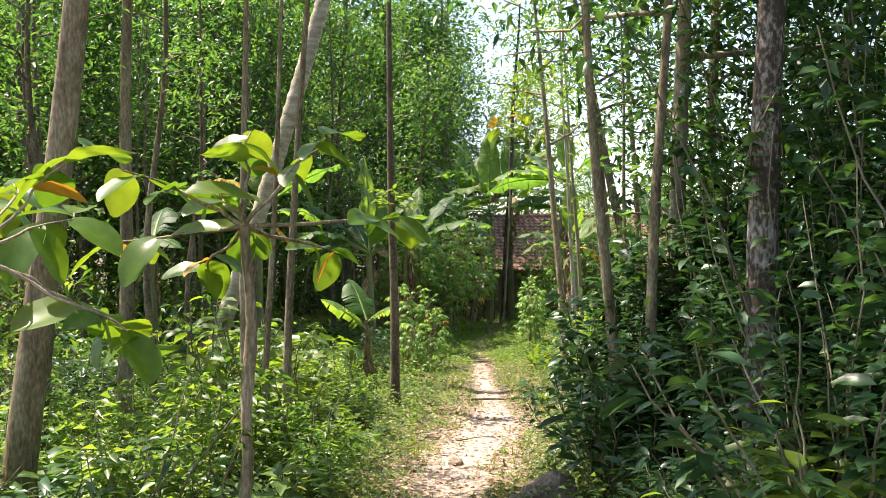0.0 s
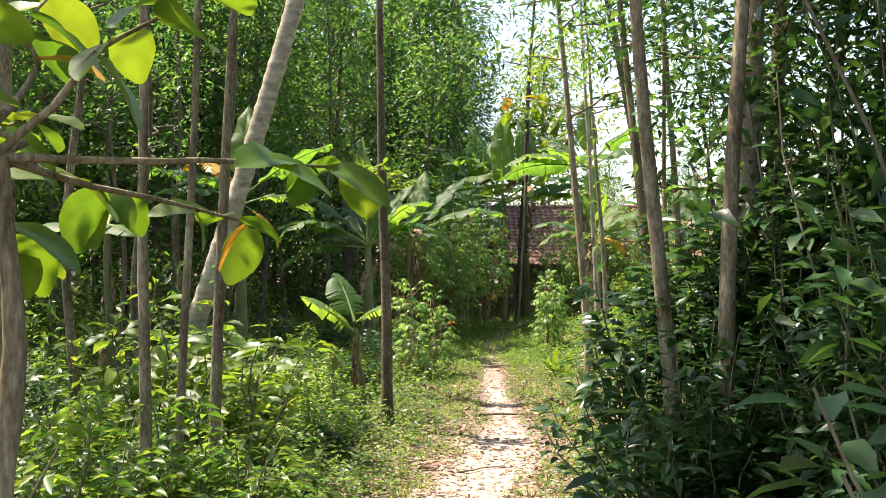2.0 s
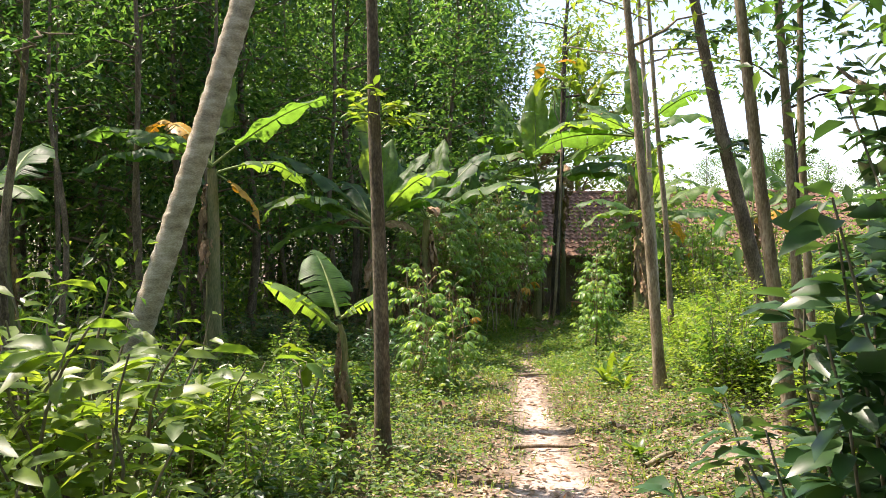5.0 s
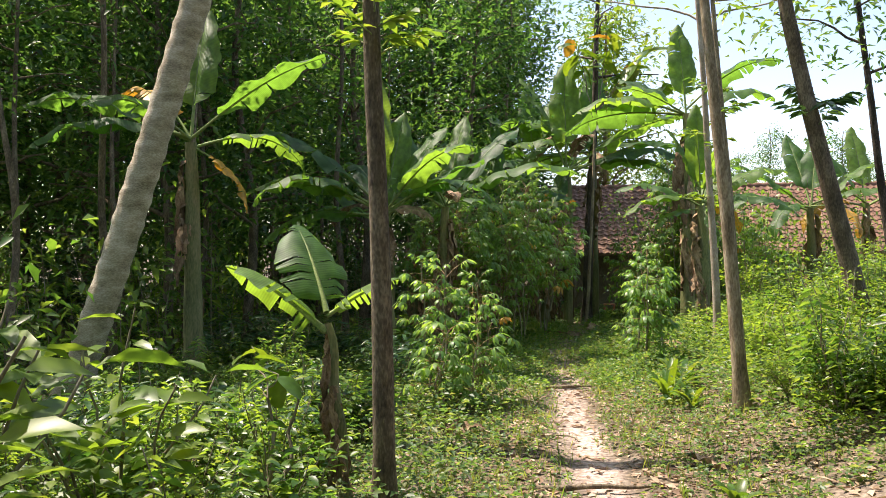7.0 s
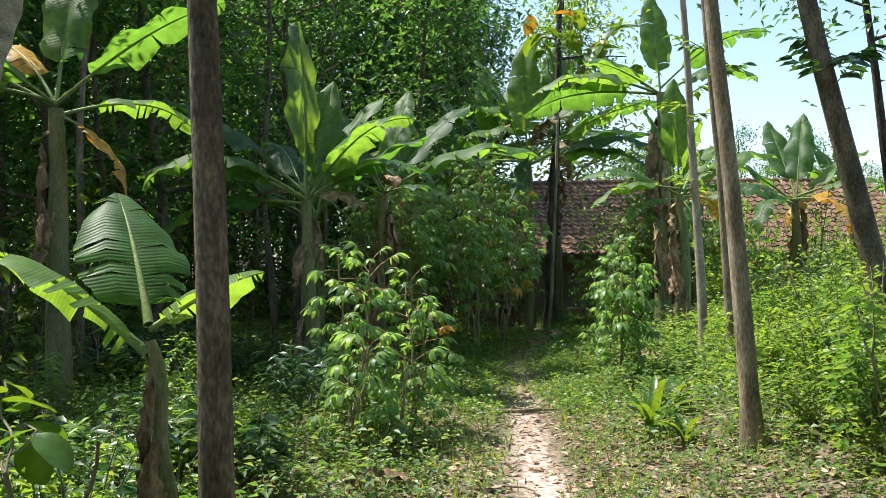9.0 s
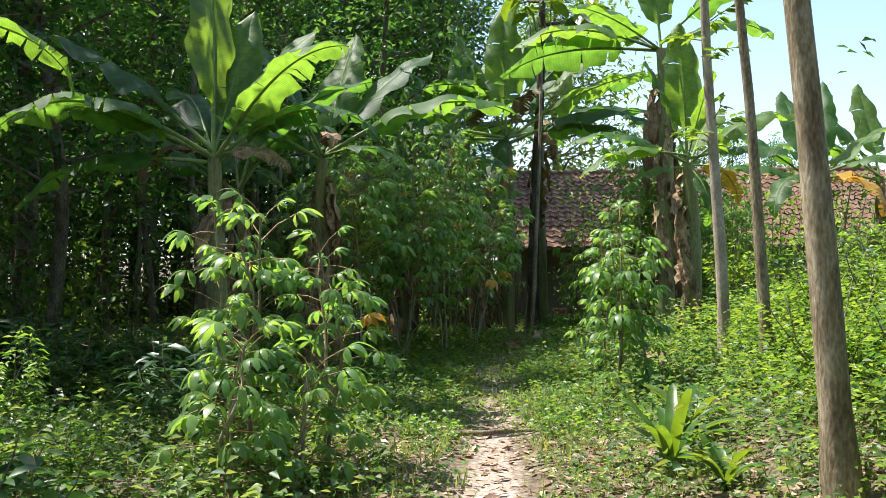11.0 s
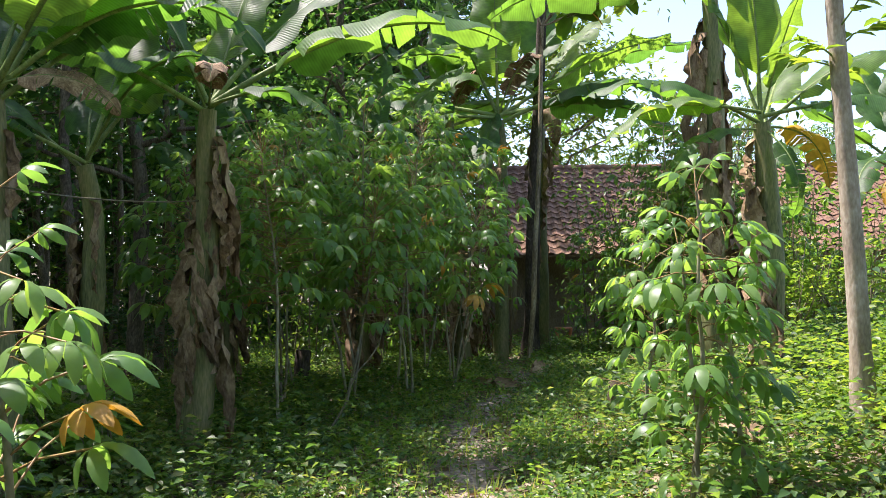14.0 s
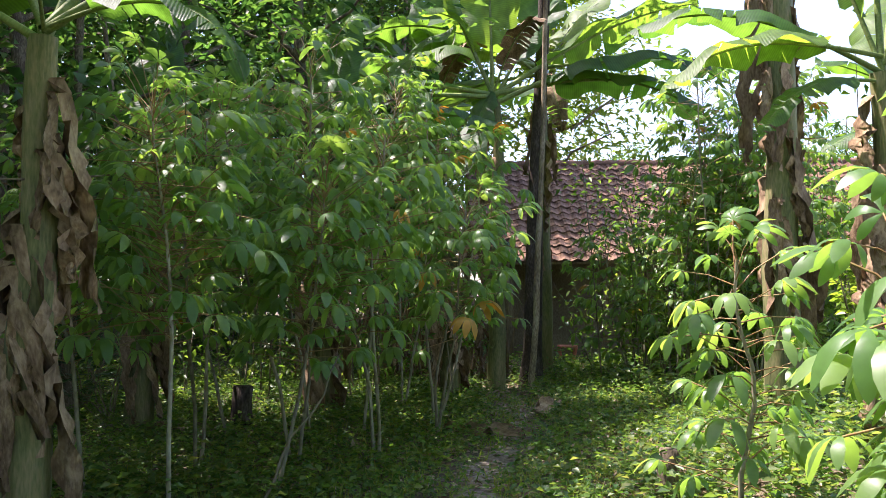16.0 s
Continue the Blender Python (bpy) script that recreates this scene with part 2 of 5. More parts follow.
def leaf_cloud(name, P, D, L, W, shape="oval", droop=0.15):
    """One mesh of many leaves: bases P, directions D, lengths L, widths W."""
    P, D = np.asarray(P, float), unit(np.asarray(D, float))
    n = len(P)
    L, W = np.broadcast_to(L, n)[:, None], np.broadcast_to(W, n)[:, None]
    up = np.array([0, 0, 1.0]) + RNG.normal(0, 0.35, (n, 3))
    S = unit(np.cross(D, up))
    N = np.cross(S, D)
    down = np.array([0, 0, -1.0]) * L * droop
    tip = P + D * L + down
    if shape == "diamond":
        fold = N * W * 0.18
        V = np.stack([P, P + D * L * 0.45 + S * W / 2 + fold, tip, P + D * L * 0.45 - S * W / 2 + fold], 1)
        F = np.array([[0, 1, 2], [0, 2, 3]])
    else:
        a, b, fold = P + D * L * 0.28, P + D * L * 0.68 + down * 0.4, N * W * 0.12
        V = np.stack([P, a + S * W * 0.46 + fold, b + S * W * 0.40 + fold, tip, b - S * W * 0.40 + fold, a - S * W * 0.46 + fold, a, b], 1)
        F = np.array([[0, 1, 6], [6, 1, 2], [6, 2, 7], [7, 2, 3], [0, 6, 5], [6, 4, 5], [6, 7, 4], [7, 3, 4]])
    k = V.shape[1]
    faces = (F[None] + (np.arange(n) * k)[:, None, None]).reshape(-1, 3)
    me = fill(bpy.data.meshes.new(name), V.reshape(-1, 3), faces, 3)
    return me


def tube_mesh(name, runs, seg=9, lump=0.06, rings=None):
    """One mesh of swept limbs: runs of (points, radii)."""
    verts, faces = [], []
    for pts, radii in runs:
        pts = np.asarray(pts, float)
        tang = unit(np.gradient(pts, axis=0))
        ref = np.array([1.0, 0, 0]) if abs(tang[0][0]) < 0.8 else np.array([0, 1.0, 0])
        a0 = len(verts)
        for i, (p, t, r) in enumerate(zip(pts, tang, radii)):
            u = unit(np.cross(t, ref))
            v = np.cross(t, u)
            for k in range(seg):
                a = 2 * math.pi * k / seg
                rr = r * (1 + lump * noise.noise((p[0] * 3 + math.cos(a) * 0.7, p[1] * 3 + math.sin(a) * 0.7, p[2] * 2.2)))
                verts.append(p + (u * math.cos(a) + v * math.sin(a)) * rr)
        for i in range(len(pts) - 1):
            for k in range(seg):
                k2 = (k + 1) % seg
                faces.append((a0 + i * seg + k, a0 + i * seg + k2, a0 + (i + 1) * seg + k2, a0 + (i + 1) * seg + k))
    me = fill(bpy.data.meshes.new(name), verts, faces, 4)
    me.polygons.foreach_set("use_smooth", np.ones(len(me.polygons), bool))
    return me


def part(name, mesh, mat, parent=None, label="", m=None):
    ob = new(name, mesh)
    if mat and not mesh.materials:
        mesh.materials.append(mat)
    if parent:
        ob.parent = parent
    if m is not None:
        ob.matrix_basis = m
    if label:
        ob["label"] = label
    return ob


def thing(name, label, category, at=(0, 0, 0), group="", kind=""):
    ob = tagged(new(name), label, category, group, kind)
    ob.empty_display_size = 0.2
    ob.matrix_basis = pose(*at)
    return ob


def bowed(a, b, n, bow=0.0, wob=0.0, seed=0.0):
    """Points from a to b with a sideways bow and wobble."""
    a, b = np.asarray(a, float), np.asarray(b, float)
    out = []
    for i in range(n):
        s = i / (n - 1)
        p = a + (b - a) * s
        p = p + np.array([bow * math.sin(math.pi * s), 0.4 * bow * math.sin(math.pi * s), 0])
        k = min(1.0, 4 * s)
        p = p + k * wob * np.array([noise.noise((s * 3, seed, 0.3)), noise.noise((s * 3, seed, 5.1)), 0])
        out.append(p)
    return np.array(out)


def clusters(centres, dirs, per, L, W, spread, shape, name, droop=0.2):
    """Leaves in sprays round twig ends."""
    C, D = np.repeat(centres, per, 0), np.repeat(dirs, per, 0)
    n = len(C)
    off = RNG.normal(0, spread, (n, 3)) * np.array([1, 1, 0.7])
    dr = unit(D * 0.5 + RNG.normal(0, 0.8, (n, 3)) * np.array([1, 1, 0.55]) + np.array([0, 0, -0.25]))
    s = RNG.uniform(0.65, 1.2, n)
    return leaf_cloud(name, C + off, dr, L * s, W * s, shape, droop)


def tree(label, base, lean, height, r0, bark, leaf, crown_from, spread, sprays, per, L, W, limbs=9, bow=0.0, shape="diamond", seed=1, twist=0.08, category="tree", group="", joined=False):
    """A tree: tapered trunk, limbs, crown of leaf sprays. lean: sideways metres per metre of height."""
    rng = np.random.default_rng(seed)
    root = thing("tree", label, category, (base[0], base[1], base[2] - 0.06), group)
    top = np.array([lean[0] * height, lean[1] * height, height])
    n = max(9, int(height * 2))
    line = bowed((0, 0, 0), top, n, bow, twist, seed * 1.7)
    rad = [r0 * (1.0 - 0.78 * (i / (n - 1)) ** 0.9) * (1 + 0.35 * max(0, 1 - i / (n - 1) * height / 0.5)) for i in range(n)]
    part("trunk", tube_mesh("trunk", [(line, rad)], 12), bark, root)
    runs, cen, drs = [], [], []
    for k in range(limbs):
        s = crown_from + (1 - crown_from) * (k + rng.uniform(0.1, 0.9)) / limbs
        i = min(n - 2, int(s * (n - 1)))
        p = line[i]
        a = k * 2.4 + rng.uniform(-0.5, 0.5)
        ln = spread * (1.0 - 0.55 * (s - crown_from) / max(0.01, 1 - crown_from)) * rng.uniform(0.7, 1.1)
        d = np.array([math.cos(a), math.sin(a), rng.uniform(0.15, 0.7)])
        q = p + d * ln
        pts = bowed(p, q, 6, 0, 0.25 * ln, k + seed * 3.0)
        pts[:, 2] -= 0.12 * ln * np.linspace(0, 1, 6) ** 2
        runs.append((pts, np.linspace(rad[i] * 0.5, 0.012, 6)))
        m = max(1, sprays // limbs)
        for _ in range(m):
            j = rng.uniform(0.3, 1.0)
            c = pts[int(j * 5)] + rng.normal(0, 0.20 * ln + 0.12, 3)
            cen.append(c)
            drs.append(unit(d + rng.normal(0, 0.6, 3)))
    if joined:
        tagged(part("branchwork", tube_mesh("branchwork", runs, 5), bark, root), kind="stuff")
    else:
        for run in runs:
            part("limb", tube_mesh("limb", [run], 6), bark, root)
    me = clusters(np.array(cen), np.array(drs), per, L, W, L * 1.5, shape, "crown")
    part("crown", me, leaf, root)
    return root


# ---- ground ----
def make_ground():
    xs = np.concatenate([-np.geomspace(400, 13, 14), np.arange(-12, 12.01, 0.16), np.geomspace(13, 400, 14)])
    ys = np.concatenate([-np.geomspace(300, 7, 12), np.arange(-6, 46.01, 0.18), np.geomspace(47, 600, 16)])
    verts = [(x, y, ground_z(x, y)) for y in ys for x in xs]
    nx = len(xs)
    faces = [(j * nx + i, j * nx + i + 1, (j + 1) * nx + i + 1, (j + 1) * nx + i) for j in range(len(ys) - 1) for i in range(nx - 1)]
    me = fill(bpy.data.meshes.new("ground"), verts, faces, 4)
    me.polygons.foreach_set("use_smooth", np.ones(len(me.polygons), bool))
    at = me.attributes.new("trodden", "FLOAT", "POINT")
    # path mask: widest at y 10 to 12.5, weaker before 9.5 and past 18
    worn = [(1 - smooth(0.06, 0.27 + 0.75 * smooth(8, 10, y) * (1 - smooth(12.5, 16, y)), abs(x - path_x(y)) + 0.12 * noise.noise((x * 2, y * 2, 0)))) * (1 - 0.5 * smooth(18, 23, y)) * (1 - smooth(30, 34, y)) * (0.35 + 0.65 * smooth(7, 9.5, y)) + 0.22 * scar(x, y) for x, y, z in verts]
    at.data.foreach_set("value", np.array(worn, np.float32))
    ob = part("ground", me, soil_material())
    tagged(ob, "bare brown earth with a trodden footpath and litter", "ground", kind="structure")


make_ground()


def G(x, y):
    return (x, y, ground_z(x, y))

# ---- trees beside the path ----
def big(label, x, y, lean, h, r, bark, leaf=M_FOREST, frm=0.55, spread=2.0, sprays=120, per=9, L=0.17, W=0.07, seed=1, **k):
    return tree(label, G(x, y), lean, h, r, bark, leaf, frm, spread, sprays, per, L, W, seed=seed, **k)


big("thick grey-brown trunk leaning over the undergrowth", -2.86, 5.67, (0.113, 0.0), 11, 0.115, M_BARK, frm=0.55, spread=2.6, sprays=320, seed=2, twist=0.05)
big("slim brown forest tree behind the shrubs", -3.36, 9.0, (0.006, 0.02), 11, 0.085, M_BARK, frm=0.6, spread=2.2, sprays=150, seed=3)
big("slim dark sapling with mottled bark", -1.86, 8.0, (0.012, 0), 8, 0.045, M_BARK, frm=0.66, spread=1.6, sprays=130, seed=4)
big("slim straight sapling with smooth brown bark", -1.60, 8.6, (0.043, 0.01), 9, 0.05, M_BARK, frm=0.62, spread=2.0, sprays=100, seed=5)
big("thin straight sapling growing beside its twin", -1.78, 8.3, (0.05, 0.0), 8.5, 0.036, M_BARK, frm=0.62, spread=1.2, sprays=60, seed=6)
S1 = big("straight dark-barked sapling beside the footpath", -0.81, 14.55, (-0.014, 0.0), 11, 0.085, M_BROWNBARK, M_SUNLEAF, 0.72, 1.3, 44, 8, seed=7, twist=0.1)
big("slim grey-brown tree leaning slightly over the path", 2.58, 17.9, (-0.085, 0.0), 10, 0.085, M_BARK, M_SUNLEAF, 0.5, 1.6, 54, seed=8, twist=0.06)
big("slim tree with smooth grey bark among dark shrubs", 1.78, 8.39, (-0.071, 0.0), 10, 0.065, M_BARK, frm=0.55, spread=2.9, sprays=340, seed=9, bow=-0.05)
big("slim straight tree among dark shrubs", 1.90, 7.95, (0.029, 0.0), 10, 0.065, M_BARK, frm=0.55, spread=2.9, sprays=340, seed=10)
big("tall pale-barked forest tree overgrown with creepers", 2.52, 9.5, (0.037, 0.01), 13, 0.12, M_PALEBARK, M_SHADELEAF, frm=0.36, spread=2.4, sprays=420, limbs=16, seed=11)
big("tall grey forest tree behind the thicket", 3.60, 12.0, (0.034, 0), 13, 0.11, M_BARK, M_SHADELEAF, frm=0.16, spread=2.0, sprays=460, limbs=22, seed=12)
big("dark thick tree trunk spotted with pale lichen", 2.27, 6.2, (0.028, 0.0), 12, 0.135, M_LICHEN, frm=0.55, spread=2.9, sprays=340, seed=13, twist=0.12)
# the darker bark puts this trunk's shade into its colour
LEANER = big("shaded tree trunk leaning towards the path", 4.70, 19.9, (-0.19, 0.02), 11, 0.135, M_BROWNBARK, frm=0.5, spread=1.9, sprays=110, seed=14, bow=-0.15)
GREY = big("slim grey tree on the sunny bank", 3.52, 21.5, (-0.066, 0), 10, 0.06, M_BARK, M_SUNLEAF, 0.5, 1.6, 54, seed=15)
PALE = big("slim tree with greenish bark on the sunny bank", 3.49, 22.7, (-0.047, 0), 10, 0.07, M_PALEBARK, M_SUNLEAF, 0.5, 1.6, 54, seed=16)
big("slim dark tree near the tiled house", 6.90, 24.0, (-0.11, 0), 10, 0.085, M_DARKBARK, frm=0.4, spread=1.8, sprays=170, seed=17)
big("black-barked tree at the end of the path", 2.29, 32.5, (0.05, 0), 12, 0.145, M_DARKBARK, frm=0.55, spread=2.2, sprays=110, seed=18, twist=0.12)
big("thin sapling on the bank", 2.95, 13.4, (-0.03, 0), 7.5, 0.045, M_BARK, frm=0.6, spread=1.1, sprays=50, seed=19)
big("slender leaning tree at the edge of the thicket", 3.05, 14.2, (-0.11, 0), 11, 0.075, M_BARK, frm=0.45, spread=1.7, sprays=150, seed=20)
big("slender grey tree at the edge of the thicket", 3.80, 16.0, (-0.06, 0), 10, 0.07, M_BARK, frm=0.45, spread=1.6, sprays=150, seed=21)
big("light green tree in full sun behind the house", 4.6, 47.0, (0.0, 0), 12.5, 0.2, M_BARK, M_SUNLEAF, 0.25, 3.6, 460, 12, L=0.30, W=0.13, limbs=16, seed=22)


def coconut_palm(x, y):
    base = G(x, y)
    root = thing("coconut_palm", "leaning coconut palm with a ringed pale trunk", "palm tree", base)
    n, h = 190, 17.5
    pts = np.array([(0.348 * s * h - 0.0045 * (s * h) ** 2, 0.02 * s * h, s * h - 0.1) for s in np.linspace(0, 1, n)])
    # each leaf scar is a shallow step: the trunk flares towards it and then falls back
    rad = [0.185 * (1 - 0.35 * i / n) * (0.965, 0.99, 1.06)[i % 3] + 0.10 * max(0, 1 - i / 8) for i in range(n)]
    part("trunk", tube_mesh("trunk", [(pts, rad)], 14, 0.04), M_PALM, root)
    for k in range(14):
        a, e = k * 2.4, 0.9 - 1.25 * (k / 13)
        line, P, D = [], [], []
        for s in np.linspace(0, 1, 12):
            r = 3.4 * s
            line.append((math.cos(a) * r * math.cos(e), math.sin(a) * r * math.cos(e), r * math.sin(e) - 1.5 * s * s))
        line = np.array(line) + pts[-1]
        frond = part("frond", tube_mesh("frond", [(line, np.linspace(0.035, 0.006, 12))], 5), M_GREENSTEM, root)
        side = np.array([-math.sin(a), math.cos(a), 0])
        for s in np.linspace(0.12, 0.99, 46):
            f = s * 11
            i = min(10, int(f))
            p = line[i] + (line[i + 1] - line[i]) * (f - i)
            fw = unit(line[i + 1] - line[i])
            for sg in (-1, 1):
                P.append(p)
                D.append(side * sg * 0.8 + fw * 0.55 + np.array([0, 0, -0.35]))
        part("leaflets", leaf_cloud("leaflets", P, D, 0.75, 0.05, "diamond", 0.25), M_SHRUB, frond)


coconut_palm(-5.05, 18.0)

# ---- forest behind and on the left ----
FOREST_LABELS = ("tall forest tree with dense dark foliage", "forest tree with a leafy dark crown", "slim tall forest tree with high leaves")


def forest_proto(k, h, r, frm, spread, sprays, limbs):
    return tree(FOREST_LABELS[k], (0, 0, 0), (0.02, 0.01), h, r, M_BROWNBARK, M_FOREST, frm, spread, sprays, 20 if k == 2 else 13, 0.16 if k == 2 else 0.23, 0.075 if k == 2 else 0.11, limbs=limbs, seed=30 + k, twist=0.35, group="forest trees", joined=True)


protos = [forest_proto(0, 15, 0.16, 0.14, 3.0, 330, 26), forest_proto(1, 12, 0.12, 0.2, 2.4, 250, 20), forest_proto(2, 11, 0.08, 0.52, 1.4, 42, 10)]
spots = []
rf = random.Random(5)


def forest_at(k, x, y, s):
    m = pose(*G(x, y), 0, 0, rf.uniform(0, 360)) @ Matrix.Diagonal((s, s, s * rf.uniform(0.9, 1.15), 1))
    copy_thing(protos[k], m)


def scatter(k_choice, x0, x1, y0, y1, count, gap, smin=0.85, smax=1.2):
    done = 0
    for _ in range(count * 30):
        if done >= count:
            break
        x, y = rf.uniform(x0, x1), rf.uniform(y0, y1)
        if any((x - a) ** 2 + (y - b) ** 2 < gap * gap for a, b in spots):
            continue
        spots.append((x, y))
        forest_at(rf.choice(k_choice), x, y, rf.uniform(smin, smax))
        done += 1


scatter((0, 1), -16, -1.0, 36, 46, 22, 2.0, 1.0, 1.3)
scatter((0, 1), -22, -6.5, 26, 37, 20, 2.0)
scatter((0, 0, 1), -30, 0.5, 46, 60, 20, 3.0, 1.2, 1.6)
scatter((2, 2, 2, 1), -18, -8.0, 4, 26, 26, 1.6)
scatter((2,), -8.5, -5.2, 4, 30, 9, 1.2, 0.7, 0.9)
scatter((2,), -5.4, -3.4, 8, 14, 3, 1.1, 0.6, 0.8)
scatter((2,), -7, -3.2, 23.5, 34, 9, 1.0, 0.8, 1.0)
# added to shade the bananas, the cassava stand and the ground beside them
for x, y, s in ((-5.3, 26.0, 0.95), (-6.5, 24.8, 0.9), (-3.3, 28.7, 0.95)):
    spots.append((x, y))
    forest_at(1, x, y, s)
scatter((2, 1, 1), 4.0, 12, 3.0, 13.5, 18, 1.5, 0.7, 1.0)
scatter((2, 1), 8.5, 16, 14, 26, 6, 2.5, 0.6, 0.8)
scatter((1,), 9, 50, 56, 75, 22, 3.5, 0.6, 0.78)
# added behind the camera's start, out of view all along
scatter((2, 1), -10, 10, -16, -5, 14, 2.2)
# added trees, most of them placed to shade the roof and path end
for x, y, s in ((-0.4, 42.0, 1.1), (0.2, 46.5, 1.35), (-2.2, 38.5, 1.0), (0.3, 39.6, 0.85), (-0.6, 30.7, 0.9)):
    forest_at(1 if s < 1 else 0, x, y, s)
for p in protos:
    p.matrix_basis = pose(*G(*{0: (-9, 39), 1: (-13, 31), 2: (-6.4, 10.5)}[protos.index(p)]))


# ---- banana plants ----
def banana_leaf_meshes(name, L, W, arch, tears, seed, fold=0.25, curl=0.0, pet=0.25):
    """Blade and midrib of one leaf along +y, arching down."""
    rng = random.Random(seed)
    n = 26
    rib = []
    ang, p = 0.0, np.zeros(3)
    for i in range(n + 1):
        rib.append(p.copy())
        s = i / n
        ang = -arch * s * s
        p = p + np.array([curl * s * 0.02, math.cos(ang), math.sin(ang)]) * (L / n)
    rib = np.array(rib)
    verts, faces = [], []

    def half(s):
        if s < pet:
            return 0.02
        u = (s - pet) / (1 - pet)
        return W / 2 * (math.sin(math.pi * min(1, u * 0.93 + 0.07) ** 0.75) ** 0.55) if u < 1 else 0.015

    for sg in (-1, 1):
        torn, prev = 0.0, None
        for i in range(int(n * pet), n + 1):
            s = i / n
            w = max(0.012, half(s)) * (1 + 0.05 * (L / 2.3) ** 2 * math.sin(i * 1.9 + seed) + rng.uniform(-0.02, 0.02))
            t = unit(rib[min(n, i + 1)] - rib[max(0, i - 1)])
            nrm = np.array([0, -t[2], t[1]])
            wave = 0.05 * (L / 2.3) ** 2 * math.sin(i * 0.9 + seed * 2 + sg)

            def row(sag, shift):
                mid = rib[i] + np.array([sg * w * 0.52, 0, 0]) + nrm * (fold * w * 0.5 + wave * 0.4) + t * shift * 0.4
                edge = rib[i] + np.array([sg * w, 0, 0]) + nrm * (fold * w * 0.55 - sag * w + wave) + t * shift
                verts.extend([rib[i], mid, edge])
                return len(verts) - 3
            sag = 0.18 + torn
            a = row(sag, 0.0)
            if prev is not None:
                faces.extend([(prev, a, a + 1, prev + 1), (prev + 1, a + 1, a + 2, prev + 2)])
            prev = a
            if rng.random() < tears:
                torn = rng.uniform(0, 0.35)
                prev = row(0.18 + torn, 0.035)
    me = bpy.data.meshes.new(name)
    me.from_pydata([tuple(v) for v in verts], [], faces)
    me.polygons.foreach_set("use_smooth", np.ones(len(me.polygons), bool))
    me.update()
    rm = tube_mesh("midrib", [(rib - np.array([0, 0, 0.006]), np.linspace(0.026, 0.004, n + 1))], 6, 0.02)
    return me, rm


BL = [banana_leaf_meshes("leaf", 2.3, 0.60, 0.5, 0.2, 1), banana_leaf_meshes("leaf", 2.3, 0.58, 1.15, 0.4, 2), banana_leaf_meshes("leaf", 2.3, 0.56, 1.7, 0.55, 3), banana_leaf_meshes("leaf", 2.2, 0.62, 0.2, 0.1, 4, 0.4), banana_leaf_meshes("leaf", 0.9, 0.56, 0.45, 0.16, 5, 0.16, 0.0, 0.12)]


def dry_leaf_mesh(seed, L=1.0, W=0.22):
    """A withered leaf that hangs down, crumpled and twisted."""
    rng = random.Random(seed)
    n, verts, faces = 14, [], []
    for i in range(n + 1):
        s = i / n
        w = W * (0.25 + math.sin(math.pi * min(1, s * 0.9 + 0.1))) * 0.5
        tw = 1.6 * s + rng.uniform(-0.3, 0.3)
        y = 0.07 * math.sin(min(1.0, s * 3) * 1.5) + rng.uniform(-0.03, 0.03)
        for k in range(5):
            u = (k - 2) / 2
            cr = 0.05 * math.sin(k * 2.1 + i * 1.3 + seed) + rng.uniform(-0.015, 0.015)
            verts.append((u * w * math.cos(tw) - cr * math.sin(tw), y + u * w * math.sin(tw) + cr * math.cos(tw), 0.12 * math.sin(min(1, s * 4) * 3.1) - L * s))
    for i in range(n):
        for k in range(4):
            if rng.random() < 0.93:
                a = i * 5 + k
                faces.append((a, a + 1, a + 6, a + 5))
    me = bpy.data.meshes.new("dry_leaf")
    me.from_pydata(verts, [], faces)
    me.polygons.foreach_set("use_smooth", np.ones(len(me.polygons), bool))
    me.update()
    return me


DL = [dry_leaf_mesh(s, L, W) for s, L, W in ((1, 1.1, 0.17), (2, 1.5, 0.15), (3, 0.8, 0.2), (4, 1.8, 0.2))]


